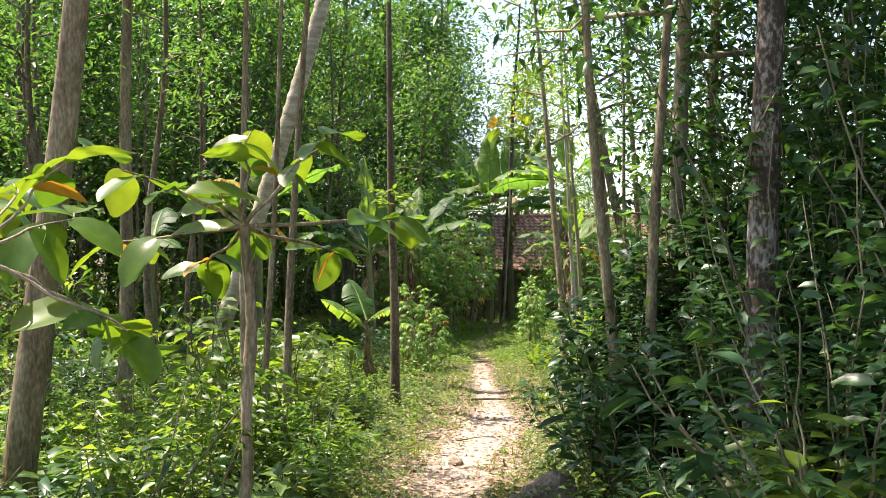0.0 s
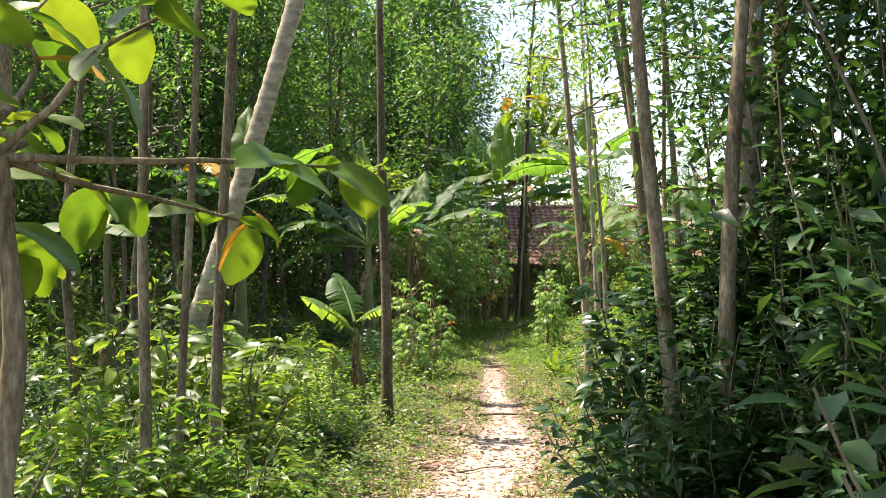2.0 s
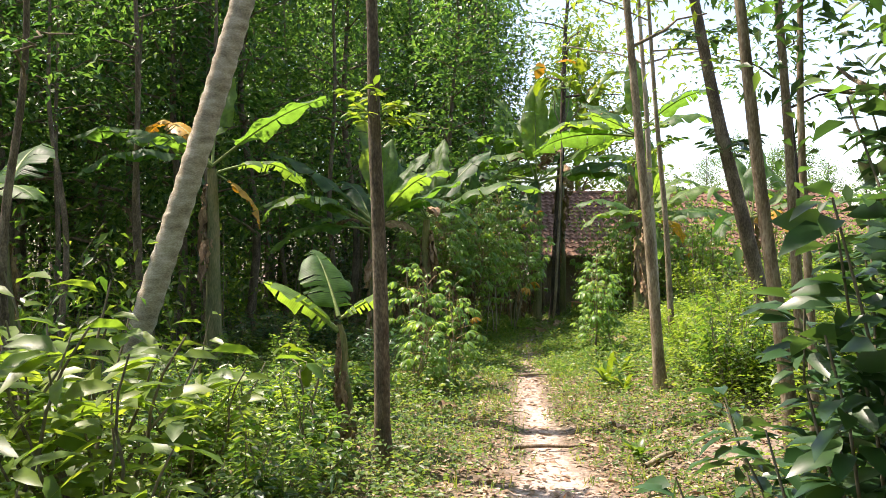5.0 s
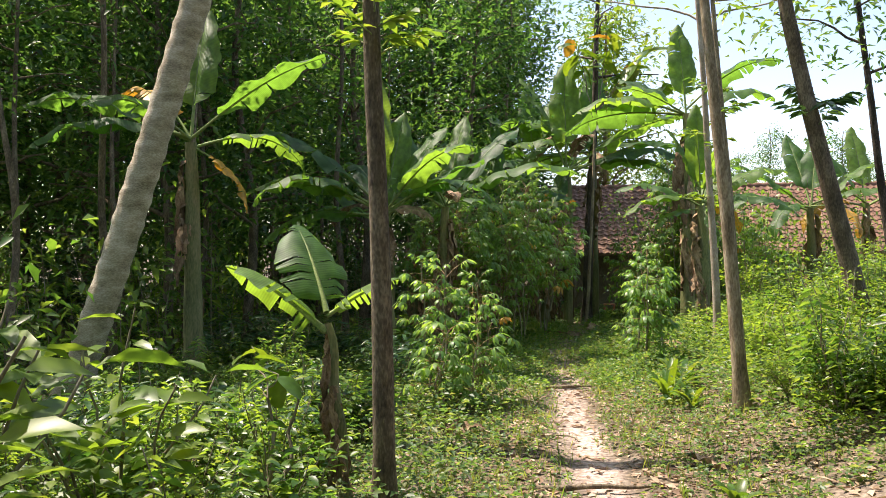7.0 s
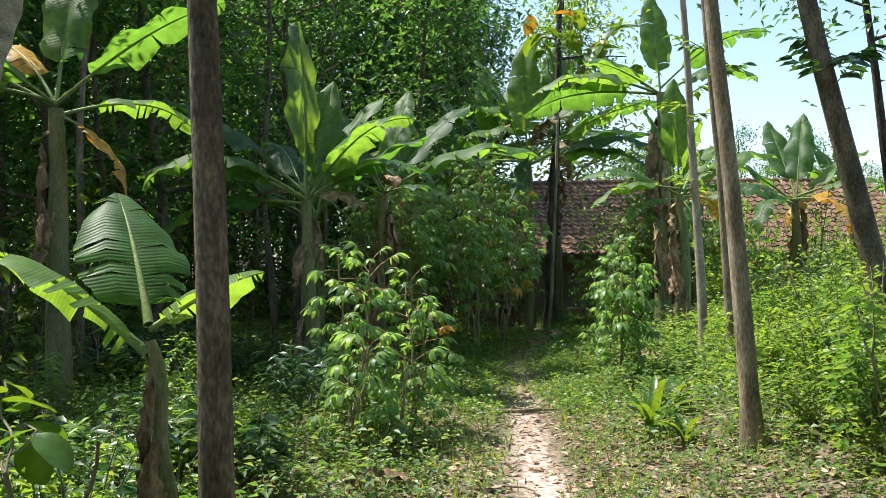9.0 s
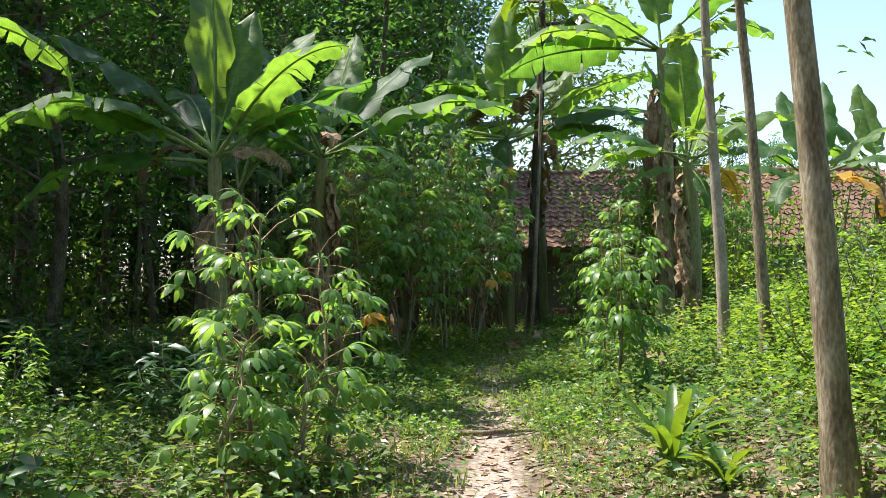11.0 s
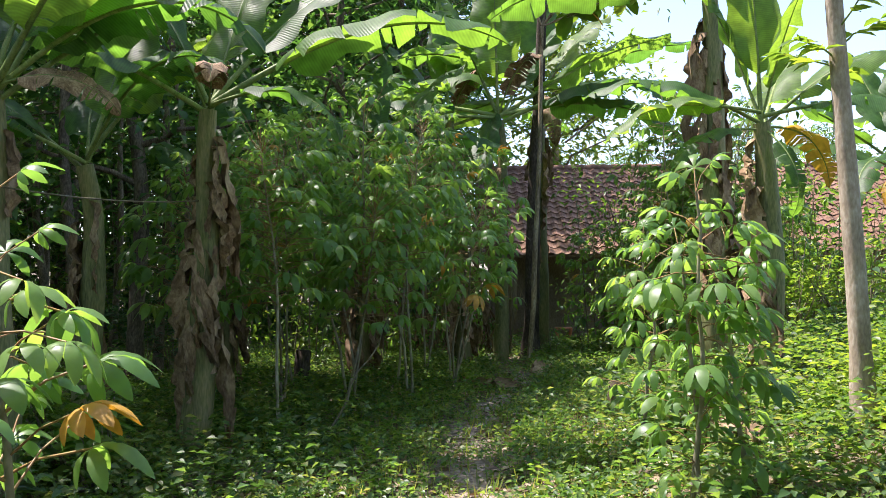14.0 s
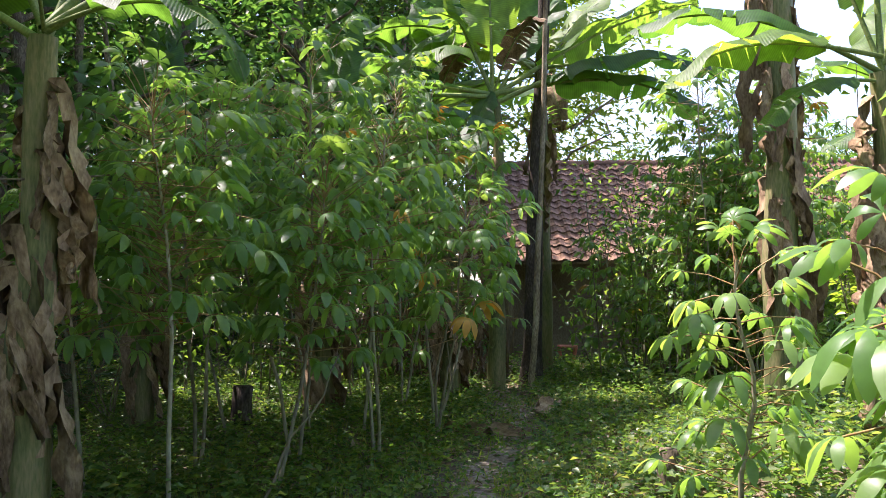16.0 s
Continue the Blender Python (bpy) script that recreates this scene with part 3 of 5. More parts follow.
def banana(label, x, y, h, r, leaves, dry=6, lean=(0, 0), dry_top=0.95, dry_low=0.3, group="banana plants", seed=0, dry_scale=1.0):
    """leaves: (azimuth, rise, scale, shape, look); azimuth 0 is +x, 90 is +y."""
    rng = random.Random(seed + int(x * 100))
    root = thing("banana_plant", label, "banana plant", G(x, y), group)
    top = np.array([lean[0] * h, lean[1] * h, h])
    n = 12
    line = bowed((0, 0, -0.05), top, n, 0.03, 0.08, seed + 3)
    part("pseudostem", tube_mesh("pseudostem", [(line, [r * (1.15 - 0.55 * (i / (n - 1))) for i in range(n)])], 12, 0.12), M_BSTEM, root)
    for az, el, sc, shape, kind, *turn in leaves:
        roll = turn[0] if turn else rng.uniform(-14, 14)
        mat = {"g": M_BANANA, "y": M_YELLOWLEAF, "b": M_DRY}[kind]
        blade, rib = BL[shape]
        m = Matrix.Translation(Vector(top) + Vector((0, 0, rng.uniform(-0.1, 0.1)))) @ Euler((0, 0, radians(az - 90))).to_matrix().to_4x4() @ Euler((radians(el), 0, 0)).to_matrix().to_4x4() @ Euler((0, radians(roll), 0)).to_matrix().to_4x4() @ Matrix.Scale(sc, 4)
        if kind != "g":
            blade = blade.copy()
            blade.materials.clear()
        lf = part("leaf", blade, mat, root, {"g": "", "y": "yellowed leaf", "b": "withered brown leaf"}[kind], m)
        part("midrib", rib, M_GREENSTEM, lf)
    for k in range(dry):
        z = h * (dry_low + (dry_top - dry_low) * (k + rng.random()) / dry)
        f = z / h
        p = np.array([top[0] * f, top[1] * f, z])
        m = pose(*p, rng.uniform(-4, 8), rng.uniform(-12, 12), rng.uniform(0, 360)) @ Matrix.Translation((0, r * 0.55, 0)) @ Matrix.Scale(dry_scale * rng.uniform(0.6, 1.0), 4)
        part("dry_leaf", DL[rng.randrange(4)], M_DRY, root, "withered brown leaf", m)
    return root


banana("tall banana plant with broad arching green leaves", -1.9, 22.6, 2.6, 0.12, [(100, 82, 1.2, 3, "g", 48), (62, 70, 0.85, 3, "g", 35), (15, 62, 0.85, 0, "g", 30), (172, 42, 1.1, 0, "g"), (182, 28, 1.05, 1, "g"), (202, 32, 1.05, 2, "g"), (190, 6, 0.95, 1, "g"), (10, 38, 0.85, 0, "g"), (-12, 34, 0.9, 2, "g"), (-28, 48, 0.95, 1, "g"), (120, 50, 0.9, 1, "g"), (-22, 10, 0.42, 2, "b", 40), (160, 14, 0.5, 2, "b")], 5, lean=(-0.015, 0), seed=1, dry_scale=0.8)
banana("banana plant with a skirt of withered leaves", -1.15, 24.15, 2.75, 0.12, [(4, 32, 1.15, 1, "g"), (-20, 12, 0.6, 2, "g"), (150, 60, 1.0, 0, "g"), (72, 66, 0.95, 3, "g"), (120, 40, 1.0, 1, "g"), (35, 50, 1.0, 0, "g"), (205, 30, 0.95, 1, "g"), (-70, 30, 0.45, 2, "b")], 20, lean=(0.05, 0), dry_low=0.3, seed=2, dry_scale=0.85)
banana("young banana plant with three pale green leaves", -1.22, 15.2, 1.38, 0.05, [(126, 57, 1.05, 4, "g", 2), (176, 40, 1.08, 4, "g", 24), (14, 34, 0.72, 4, "g", -18)], 6, lean=(-0.095, 0), seed=3, dry_scale=0.5)
banana("young banana plant with one leaf glowing in the sun", -5.35, 15.85, 2.9, 0.06, [(100, 40, 1.35, 4, "g", -25), (190, 10, 1.2, 4, "g"), (-40, -5, 1.0, 4, "g")], 3, seed=21, dry_scale=0.6)
banana("tall banana plant in the shade behind the palm", -4.45, 20.6, 3.55, 0.14, [(0, 38, 1.0, 0, "g"), (190, 30, 1.1, 1, "g"), (150, 50, 0.9, 2, "y"), (210, 12, 1.0, 1, "g"), (90, 75, 1.0, 3, "g"), (40, 20, 0.9, 2, "g"), (250, 25, 0.9, 1, "g"), (0, -30, 0.6, 1, "y")], 7, seed=4)
banana("banana plant with upright green leaves on the bank", 3.78, 25.15, 2.3, 0.13, [(95, 86, 0.9, 3, "g"), (176, 30, 0.75, 1, "g"), (190, 8, 0.72, 1, "g"), (205, -2, 0.5, 1, "g"), (-60, 70, 0.55, 3, "g"), (10, 40, 0.9, 1, "g"), (-20, 10, 0.8, 1, "g"), (60, 40, 0.9, 0, "g"), (150, 72, 0.7, 3, "g"), (-65, -40, 0.45, 2, "g"), (35, 5, 0.6, 2, "y")], 13, dry_low=0.15, seed=5, dry_scale=0.8)
banana("tall banana plant hung with withered leaves", 4.0, 27.4, 4.5, 0.15, [(183, 20, 1.12, 1, "g"), (166, 8, 1.2, 1, "g", 35), (100, 80, 1.0, 3, "g"), (140, 40, 0.9, 0, "g"), (20, 30, 1.1, 1, "g"), (-30, 40, 1.0, 1, "g"), (215, 20, 0.9, 0, "g")], 22, dry_low=0.25, seed=6)
banana("banana plant with dark upright leaves by the house", 0.9, 34.0, 4.4, 0.15, [(100, 80, 1.2, 3, "g"), (60, 60, 1.2, 3, "g"), (150, 55, 1.2, 0, "g"), (185, 30, 1.3, 1, "g"), (0, 60, 1.2, 3, "g"), (20, 20, 1.2, 1, "g"), (240, 20, 1.2, 1, "g"), (300, 55, 0.8, 2, "b")], 10, seed=7)
banana("banana plant with broad dark leaves by the house", 2.6, 33.6, 4.9, 0.15, [(80, 75, 1.3, 3, "g"), (10, 26, 1.45, 0, "g"), (-15, 4, 1.3, 0, "g"), (170, 30, 1.45, 1, "g"), (200, 8, 1.45, 1, "g"), (40, 50, 1.3, 0, "g"), (225, 20, 1.2, 0, "g"), (150, 0, 1.3, 1, "g"), (-80, -30, 0.7, 2, "b")], 9, seed=8)
banana("banana plant with pale sunlit leaves near the roof", 7.3, 29.4, 2.5, 0.13, [(100, 60, 1, 3, "g"), (170, 40, 1, 0, "g"), (190, 20, 1, 1, "g"), (20, 40, 1, 0, "g"), (-10, 20, 1, 1, "g"), (220, 5, 0.9, 2, "g"), (60, 70, 1, 3, "g"), (-60, 0, 0.8, 2, "y")], 9, seed=9)
banana("banana plant with drooping leaves near the roof", 9.0, 30.5, 2.8, 0.13, [(90, 70, 1, 3, "g"), (180, 35, 1, 1, "g"), (0, 30, 1, 1, "g"), (200, 10, 1, 2, "y"), (150, 60, 1, 0, "g"), (-50, 25, 1, 1, "g")], 8, seed=10)
banana("banana plant in deep shade behind the cassava", -0.4, 29.8, 2.9, 0.13, [(70, 75, 1.1, 3, "g"), (20, 55, 1.1, 0, "g"), (150, 45, 1, 1, "g"), (-20, 20, 1.1, 1, "g"), (200, 15, 1, 1, "g")], 12, seed=11)
banana("slender banana plant with huge dark arching leaves", 1.75, 32.0, 4.1, 0.12, [(12, 34, 1.55, 0, "g"), (-8, 24, 1.5, 1, "g"), (4, 12, 1.5, 1, "g"), (95, 84, 1.4, 3, "g"), (150, 66, 1.35, 3, "g"), (178, 12, 1.5, 1, "g"), (190, 2, 1.4, 1, "g"), (30, 58, 1.2, 0, "g"), (-50, 62, 0.7, 2, "b")], 5, dry_low=0.6, seed=15)
banana("low banana plant in shade with hanging brown leaves", -2.15, 24.5, 2.35, 0.12, [(20, 55, 0.9, 1, "g"), (170, 40, 0.9, 0, "g"), (200, 30, 0.8, 2, "g"), (60, 70, 0.9, 3, "g"), (-30, 50, 0.8, 2, "g"), (110, 55, 0.8, 1, "g")], 8, seed=12, dry_scale=0.7)
banana("shaded banana stem with withered sheaths", -2.1, 28.6, 2.6, 0.14, [(30, 50, 1, 1, "g"), (160, 40, 1, 1, "g"), (90, 70, 1, 3, "g"), (-40, 15, 1, 2, "g")], 12, seed=13)
banana("shaded banana stem with many dry leaves", 1.1, 31.0, 2.3, 0.14, [(150, 55, 1, 1, "g"), (60, 60, 1, 3, "g"), (200, 20, 0.9, 2, "y")], 16, dry_low=0.2, seed=14)


# ---- cassava ----
def cassava_leaf_mesh(lobes, L, seed):
    rng = random.Random(seed)
    verts, faces = [], []
    # the leaf stalk runs along +y, the blade hangs from its end
    stalk = 0.20
    for k in range(lobes):
        a = radians(-115 + 230 * k / (lobes - 1))
        ln = L * (1.0 - 0.35 * abs(a) / 2.0) * rng.uniform(0.9, 1.1)
        w = ln * 0.32
        d = Vector((math.sin(a), math.cos(a), 0))
        sd = Vector((math.cos(a), -math.sin(a), 0))
        b = len(verts)
        o = Vector((0, stalk, 0))
        for s, ww, z in ((0, 0.03, 0), (0.2, 0.18, 0.01), (0.42, 0.38, -0.06), (0.62, 0.5, -0.2), (0.8, 0.42, -0.4), (0.93, 0.2, -0.58), (1.0, 0.0, -0.68)):
            c = o + d * ln * s * (1 - 0.3 * s) + Vector((0, 0, z * ln))
            if ww:
                verts += [tuple(c + sd * w * ww + Vector((0, 0, -0.06 * ln * ww))), tuple(c + Vector((0, 0, 0.03 * ln * ww))), tuple(c - sd * w * ww + Vector((0, 0, -0.06 * ln * ww)))]
            else:
                verts.append(tuple(c))
        for r in (0, 3, 6, 9, 12):
            faces += [(b + r, b + r + 1, b + r + 4, b + r + 3), (b + r + 1, b + r + 2, b + r + 5, b + r + 4)]
        faces += [(b + 15, b + 16, b + 18), (b + 16, b + 17, b + 18)]
    me = bpy.data.meshes.new("leaf")
    me.from_pydata(verts, [], faces)
    me.polygons.foreach_set("use_smooth", np.ones(len(me.polygons), bool))
    me.update()
    return me, tube_mesh("petiole", [([(0, 0, 0), (0, 0.1, 0.018), (0, stalk, 0)], [0.004, 0.003, 0.003])], 4, 0)


M_PETIOLE = rough_material("reddish_petiole", (0.2, 0.1, 0.05), (0.28, 0.17, 0.07), (0.3, 0.26, 0.1), 6, (1, 1, 1), 0.1, 0.5)
CL = [cassava_leaf_mesh(n, L, s) for n, L, s in ((7, 0.17, 1), (5, 0.19, 2), (6, 0.15, 3), (5, 0.16, 4))]


def cassava(label, x, y, h, count, bare=0.2, stems=2, wide=0.3, seed=0, stalks=True, lean=0.06, size=1.22, yellow=0.006, group="cassava plants"):
    rng = random.Random(seed + int(1000 * abs(x)) + int(y * 10))
    root = thing("cassava_plant", label, "cassava plant", G(x, y), group)
    joined = []
    for k in range(stems):
        a = rng.uniform(0, 6.28)
        tp = (math.cos(a) * lean * h * 2, math.sin(a) * lean * h * 2, h * rng.uniform(0.82, 1.0))
        line = bowed((math.cos(a) * 0.04, math.sin(a) * 0.04, -0.04), tp, 10, rng.uniform(-0.1, 0.1), 0.1, seed + k * 2.2)
        part("stem", tube_mesh("stem", [(line, np.linspace(0.017, 0.007, 10))], 7), M_CANE, root)
        m = count // stems
        for j in range(m):
            f = bare + (1 - bare) * ((j + rng.random()) / m) ** 0.8
            q = f * 9
            i = min(8, int(q))
            p = line[i] + (line[i + 1] - line[i]) * (q - i)
            az = j * 137.5 + rng.uniform(-25, 25)
            el = rng.uniform(-12, 38) + (30 if f > 0.93 else 0)
            sc = size * rng.uniform(0.7, 1.15) * (0.75 if f > 0.95 else 1)
            reach = wide * rng.uniform(0.0, 1.0) * (1 - 0.5 * f)
            rot = Euler((0, 0, radians(az))).to_matrix().to_4x4() @ Euler((radians(el), radians(rng.uniform(-15, 15)), 0)).to_matrix().to_4x4()
            blade, pet = CL[rng.randrange(4)]
            old = rng.random() < yellow
            if old:
                blade = blade.copy()
                blade.materials.clear()
            mm = Matrix.Translation(p) @ rot @ Matrix.Diagonal((sc, sc + 2.5 * reach, sc, 1)) if reach < 0.05 else Matrix.Translation(Vector(p) + rot @ Vector((0, reach, 0))) @ rot @ Matrix.Scale(sc, 4)
            lf = part("leaf", blade, M_YELLOWLEAF if old else M_CASSAVA, root, "yellowed leaf" if old else "", mm)
            if not stalks:
                joined.append(([p, mm @ Vector((0, 0.1, 0.01)), mm @ Vector((0, 0.2, 0))], [0.004, 0.003, 0.003]))
                continue
            pt = part("petiole", pet, M_PETIOLE, lf)
            if reach >= 0.05:
                pt.matrix_basis = Matrix.Translation((0, -reach / sc, 0)) @ Matrix.Diagonal((1, (reach / sc + 0.2) / 0.2, 1, 1))
    if joined:
        tagged(part("petiole", tube_mesh("petiole", joined, 4, 0), M_PETIOLE, root), kind="stuff")
    return root


cassava("sunlit cassava plant with drooping palmate leaves", -0.85, 19.3, 1.85, 84, 0.12, 3, 0.2, 1, lean=0.045, size=1.12)
cassava("sunlit cassava plant with drooping palmate leaves", -0.32, 19.5, 1.55, 64, 0.15, 2, 0.18, 2, lean=0.04, size=1.12)
cassava("low cassava plant with pale palmate leaves", -0.75, 18.6, 1.15, 50, 0.1, 2, 0.2, 3, size=1.12)
cassava("low cassava plant with pale palmate leaves", -0.4, 18.8, 0.9, 36, 0.1, 2, 0.18, 9, size=1.1)
cassava("cassava plant with hanging sunlit leaves on the bank", 2.22, 21.85, 1.75, 58, 0.12, 2, 0.06, 4, lean=0.03, size=1.1)
cassava("cassava plant with hanging sunlit leaves on the bank", 2.54, 22.0, 1.6, 46, 0.12, 1, 0.08, 14, lean=0.03, size=1.1)
cassava("small cassava plant in half shade", 2.3, 24.0, 1.65, 52, 0.2, 1, 0.25, 5, size=1.1)
for i, (x, y, h) in enumerate([(-1.4, 25.7, 2.9), (-0.9, 26.5, 3.5), (-0.6, 24.9, 3.1), (-0.2, 26.9, 3.8), (0.2, 28.1, 4.0), (0.45, 27.1, 3.6), (-0.3, 28.5, 3.9), (0.9, 29.0, 3.8), (-1.0, 28.0, 3.6), (0.5, 29.9, 4.1), (-0.2, 25.8, 2.6), (0.9, 27.9, 2.7)]):
    cassava("tall cassava with bare thin stems and leafy top", x, y, 0.88 * h, 120, 0.42, 1 + i % 2, 0.6, 20 + i, False, 0.09, 1.3, 0.008)
for i, (x, y, h) in enumerate([(4.1, 31.2, 3.1), (4.8, 31.6, 4.1), (5.4, 30.9, 4.0), (3.9, 33.0, 2.2), (5.2, 32.6, 4.3), (6.0, 32.0, 4.2), (6.8, 32.8, 3.0), (5.8, 33.6, 3.2), (7.6, 33.4, 2.8), (4.35, 30.7, 4.1), (4.75, 30.2, 3.8), (5.1, 31.3, 4.0)]):
    cassava("tall leafy cassava in front of the house", x, y, h, 130, 0.15, 2, 0.6, 40 + i, False, 0.08, 1.3, 0.01)


# ---- broad-leaved young tree over the path ----
def broad_leaf_mesh(L, W, droop, seed):
    rng = random.Random(seed)
    n, verts, faces = 8, [], []
    for i in range(n + 1):
        s = i / n
        w = max(0.004, W / 2 * math.sin(math.pi * min(1, 0.04 + 0.945 * s) ** 1.15) ** 0.55)
        y, z = L * s, -droop * L * s * s
        wv = 0.012 * L * math.sin(i * 1.7 + seed)
        for u in (-1, -0.5, 0, 0.5, 1):
            verts.append((u * w, y, z + 0.12 * w * abs(u) * 2 + wv * abs(u) * (1 if u > 0 else -0.6) + rng.uniform(-0.003, 0.003)))
    for i in range(n):
        for k in range(4):
            a = i * 5 + k
            faces.append((a, a + 1, a + 6, a + 5))
    me = bpy.data.meshes.new("leaf")
    me.from_pydata(verts, [], faces)
    me.polygons.foreach_set("use_smooth", np.ones(len(me.polygons), bool))
    me.update()
    return me


BR = [broad_leaf_mesh(0.32, 0.22, 0.35, 1), broad_leaf_mesh(0.27, 0.19, 0.5, 2), broad_leaf_mesh(0.34, 0.24, 0.2, 3)]


def broad_tree(label, x, y, fork, limbs, per=9, r=0.035, size=1.0, seed=1, mat=M_PALEBARK, spread=0.5, leaf=M_BROAD, yellow=0.07):
    rng = random.Random(seed)
    base = Vector(G(x, y))
    root = thing("young_tree", label, "tree", base)
    fork = Vector(fork) - base
    part("trunk", tube_mesh("trunk", [(bowed((0, 0, -0.05), fork, 12, 0.05, 0.05, seed), np.linspace(r * 1.2, r * 0.8, 12))], 10, 0.35), mat, root)
    for i, end in enumerate(limbs):
        end = Vector(end) - base
        pts = bowed(fork, end, 8, 0.03, 0.15, seed + i)
        limb = part("limb", tube_mesh("limb", [(pts, np.linspace(r * 0.42, 0.005, 8))], 7, 0.2), mat, root)
        for k in range(per):
            f = 1 - spread * (k / per)
            q = f * 7
            j = min(6, int(q))
            p = pts[j] + (pts[j + 1] - pts[j]) * (q - j)
            m = Matrix.Translation(p) @ Euler((radians(rng.uniform(-50, 22)), radians(rng.uniform(-30, 30)), k * 2.2 + rng.uniform(-0.5, 0.5)), "XYZ").to_matrix().to_4x4() @ Matrix.Scale(size * rng.uniform(0.6, 1.1), 4)
            blade, old = BR[rng.randrange(3)], rng.random() < yellow
            if old:
                blade = blade.copy()
                blade.materials.clear()
            part("leaf", blade, M_YELLOWLEAF if old else leaf, limb, "yellowed leaf" if old else "", m)
    return root


broad_tree("young tree with a lumpy pale stem and broad leaves", -1.2, 4.84, (-1.13, 4.86, 2.85), [(-0.28, 6.3, 2.95), (-1.5, 5.7, 3.1), (-1.95, 5.0, 2.75), (-0.72, 5.1, 3.4), (-1.45, 6.5, 2.85), (-1.75, 4.7, 3.15), (-0.85, 6.8, 2.68), (-1.75, 6.1, 2.55), (-1.25, 5.3, 3.45)], 6, seed=3, size=1.05, mat=M_BARK)
broad_tree("thin broad-leaved young tree near the path", -2.1, 3.4, (-2.0, 3.6, 2.7), [(-1.4, 4.2, 2.25), (-1.9, 4.4, 2.9), (-2.3, 4.2, 2.6), (-1.8, 4.7, 2.3), (-2.5, 5.0, 3.1), (-1.7, 4.0, 3.2)], 6, 0.02, seed=5)
broad_tree("thin tree with large round leaves against the sky", 2.2, 31.7, (2.5, 31.7, 5.6), [(3.5, 31.6, 6.9), (4.4, 31.4, 6.3), (1.9, 31.7, 7.6), (2.9, 31.6, 7.7), (3.9, 31.2, 7.3), (3.3, 31.5, 5.9)], 7, 0.04, 2.0, 7, M_BARK)
# darkened leaf colour stands in for the shade on this low tree
broad_tree("low young tree with drooping blue-green leaves", -1.62, 14.2, (-1.55, 14.2, 0.95), [(-1.6, 14.45, 1.1), (-1.8, 14.6, 1.25)], 4, 0.014, 0.68, 9, M_STEM, leaf=M_SHADELEAF, yellow=0)


# ---- shrubs ----
def shrub_proto(name, label, h, spread, stems, leaves, L, W, mat, shape="oval", pinnate=False, seed=1):
    rng = np.random.default_rng(seed)
    root = thing(name, label, "shrub")
    runs, P, D = [], [], []
    for k in range(stems):
        a = k * 2.4 + rng.uniform(-0.4, 0.4)
        rr = spread * rng.uniform(0.35, 1.0)
        end = np.array([math.cos(a) * rr, math.sin(a) * rr, h * rng.uniform(0.55, 1.0)])
        pts = bowed((0, 0, -0.03), end, 8, 0.05, 0.15 * spread, k + seed * 1.3)
        runs.append((pts, np.linspace(0.012, 0.004, 8)))
        for j in range(leaves // stems):
            f = rng.uniform(0.25, 1.0) ** 0.7 * 7
            i = min(6, int(f))
            p = pts[i] + (pts[i + 1] - pts[i]) * (f - i)
            az = rng.uniform(0, 6.28)
            d = np.array([math.cos(az), math.sin(az), rng.uniform(-0.1, 0.6)])
            if pinnate:
                sd = np.array([-d[1], d[0], 0])
                for q in range(1, 6):
                    for sg in (-1, 1):
                        P.append(p + d * q * L * 0.42 - np.array([0, 0, 0.012 * q * q * L / 0.1]))
                        D.append(sd * sg + d * 0.6 + np.array([0, 0, -0.15]))
            else:
                P.append(p + d * 0.04)
                D.append(d + np.array([0, 0, -0.1]))
    P, D = np.array(P), np.array(D)
    s = RNG.uniform(0.6, 1.2, len(P))
    tagged(part("stem", tube_mesh("stem", runs, 5), M_STEM, root), kind="stuff")
    tagged(part("foliage", leaf_cloud("foliage", P, D, L * s, W * s, shape, 0.25), mat, root), kind="stuff")
    return root


SH = {
    # dark, dark2, bush and vine hold shade in their leaf colour
    "dark": shrub_proto("shrub", "dense shade-dark shrub with broad glossy leaves", 1.5, 0.8, 9, 300, 0.17, 0.075, M_SHADELEAF, seed=1),
    "dark2": shrub_proto("shrub", "shade-dark green shrub with long pointed leaves", 1.0, 0.7, 9, 240, 0.20, 0.06, M_SHADELEAF, seed=2),
    "mid": shrub_proto("shrub", "leafy green shrub in the undergrowth", 0.95, 0.65, 9, 210, 0.15, 0.07, M_SHRUB, seed=3),
    "pin": shrub_proto("shrub", "feathery shrub with paired leaflets", 1.1, 0.7, 7, 60, 0.11, 0.045, M_SHRUB, pinnate=True, seed=4, shape="diamond"),
    "light": shrub_proto("shrub", "sun-bright yellow-green shrub", 1.0, 0.6, 10, 420, 0.085, 0.045, M_SUNLEAF, seed=5, shape="diamond"),
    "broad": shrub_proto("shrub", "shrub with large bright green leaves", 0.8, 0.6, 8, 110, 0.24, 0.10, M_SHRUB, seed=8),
    "sunny": shrub_proto("shrub", "sapling with drooping leaves in sun-pale yellow-green", 1.1, 0.5, 7, 110, 0.20, 0.075, M_SUNLEAF, seed=9),
    "low": shrub_proto("shrub", "low leafy seedling clump", 0.45, 0.4, 7, 130, 0.09, 0.045, M_SHRUB, seed=6),
    "bush": shrub_proto("shrub", "tall dense shade-dark bush under the trees", 2.2, 0.75, 16, 960, 0.16, 0.075, M_SHADELEAF, seed=10),
    "vine": shrub_proto("shrub", "tall tangled shade-dark shrub under the trees", 2.6, 1.0, 12, 480, 0.15, 0.07, M_SHADELEAF, seed=7),
}
rs = random.Random(21)


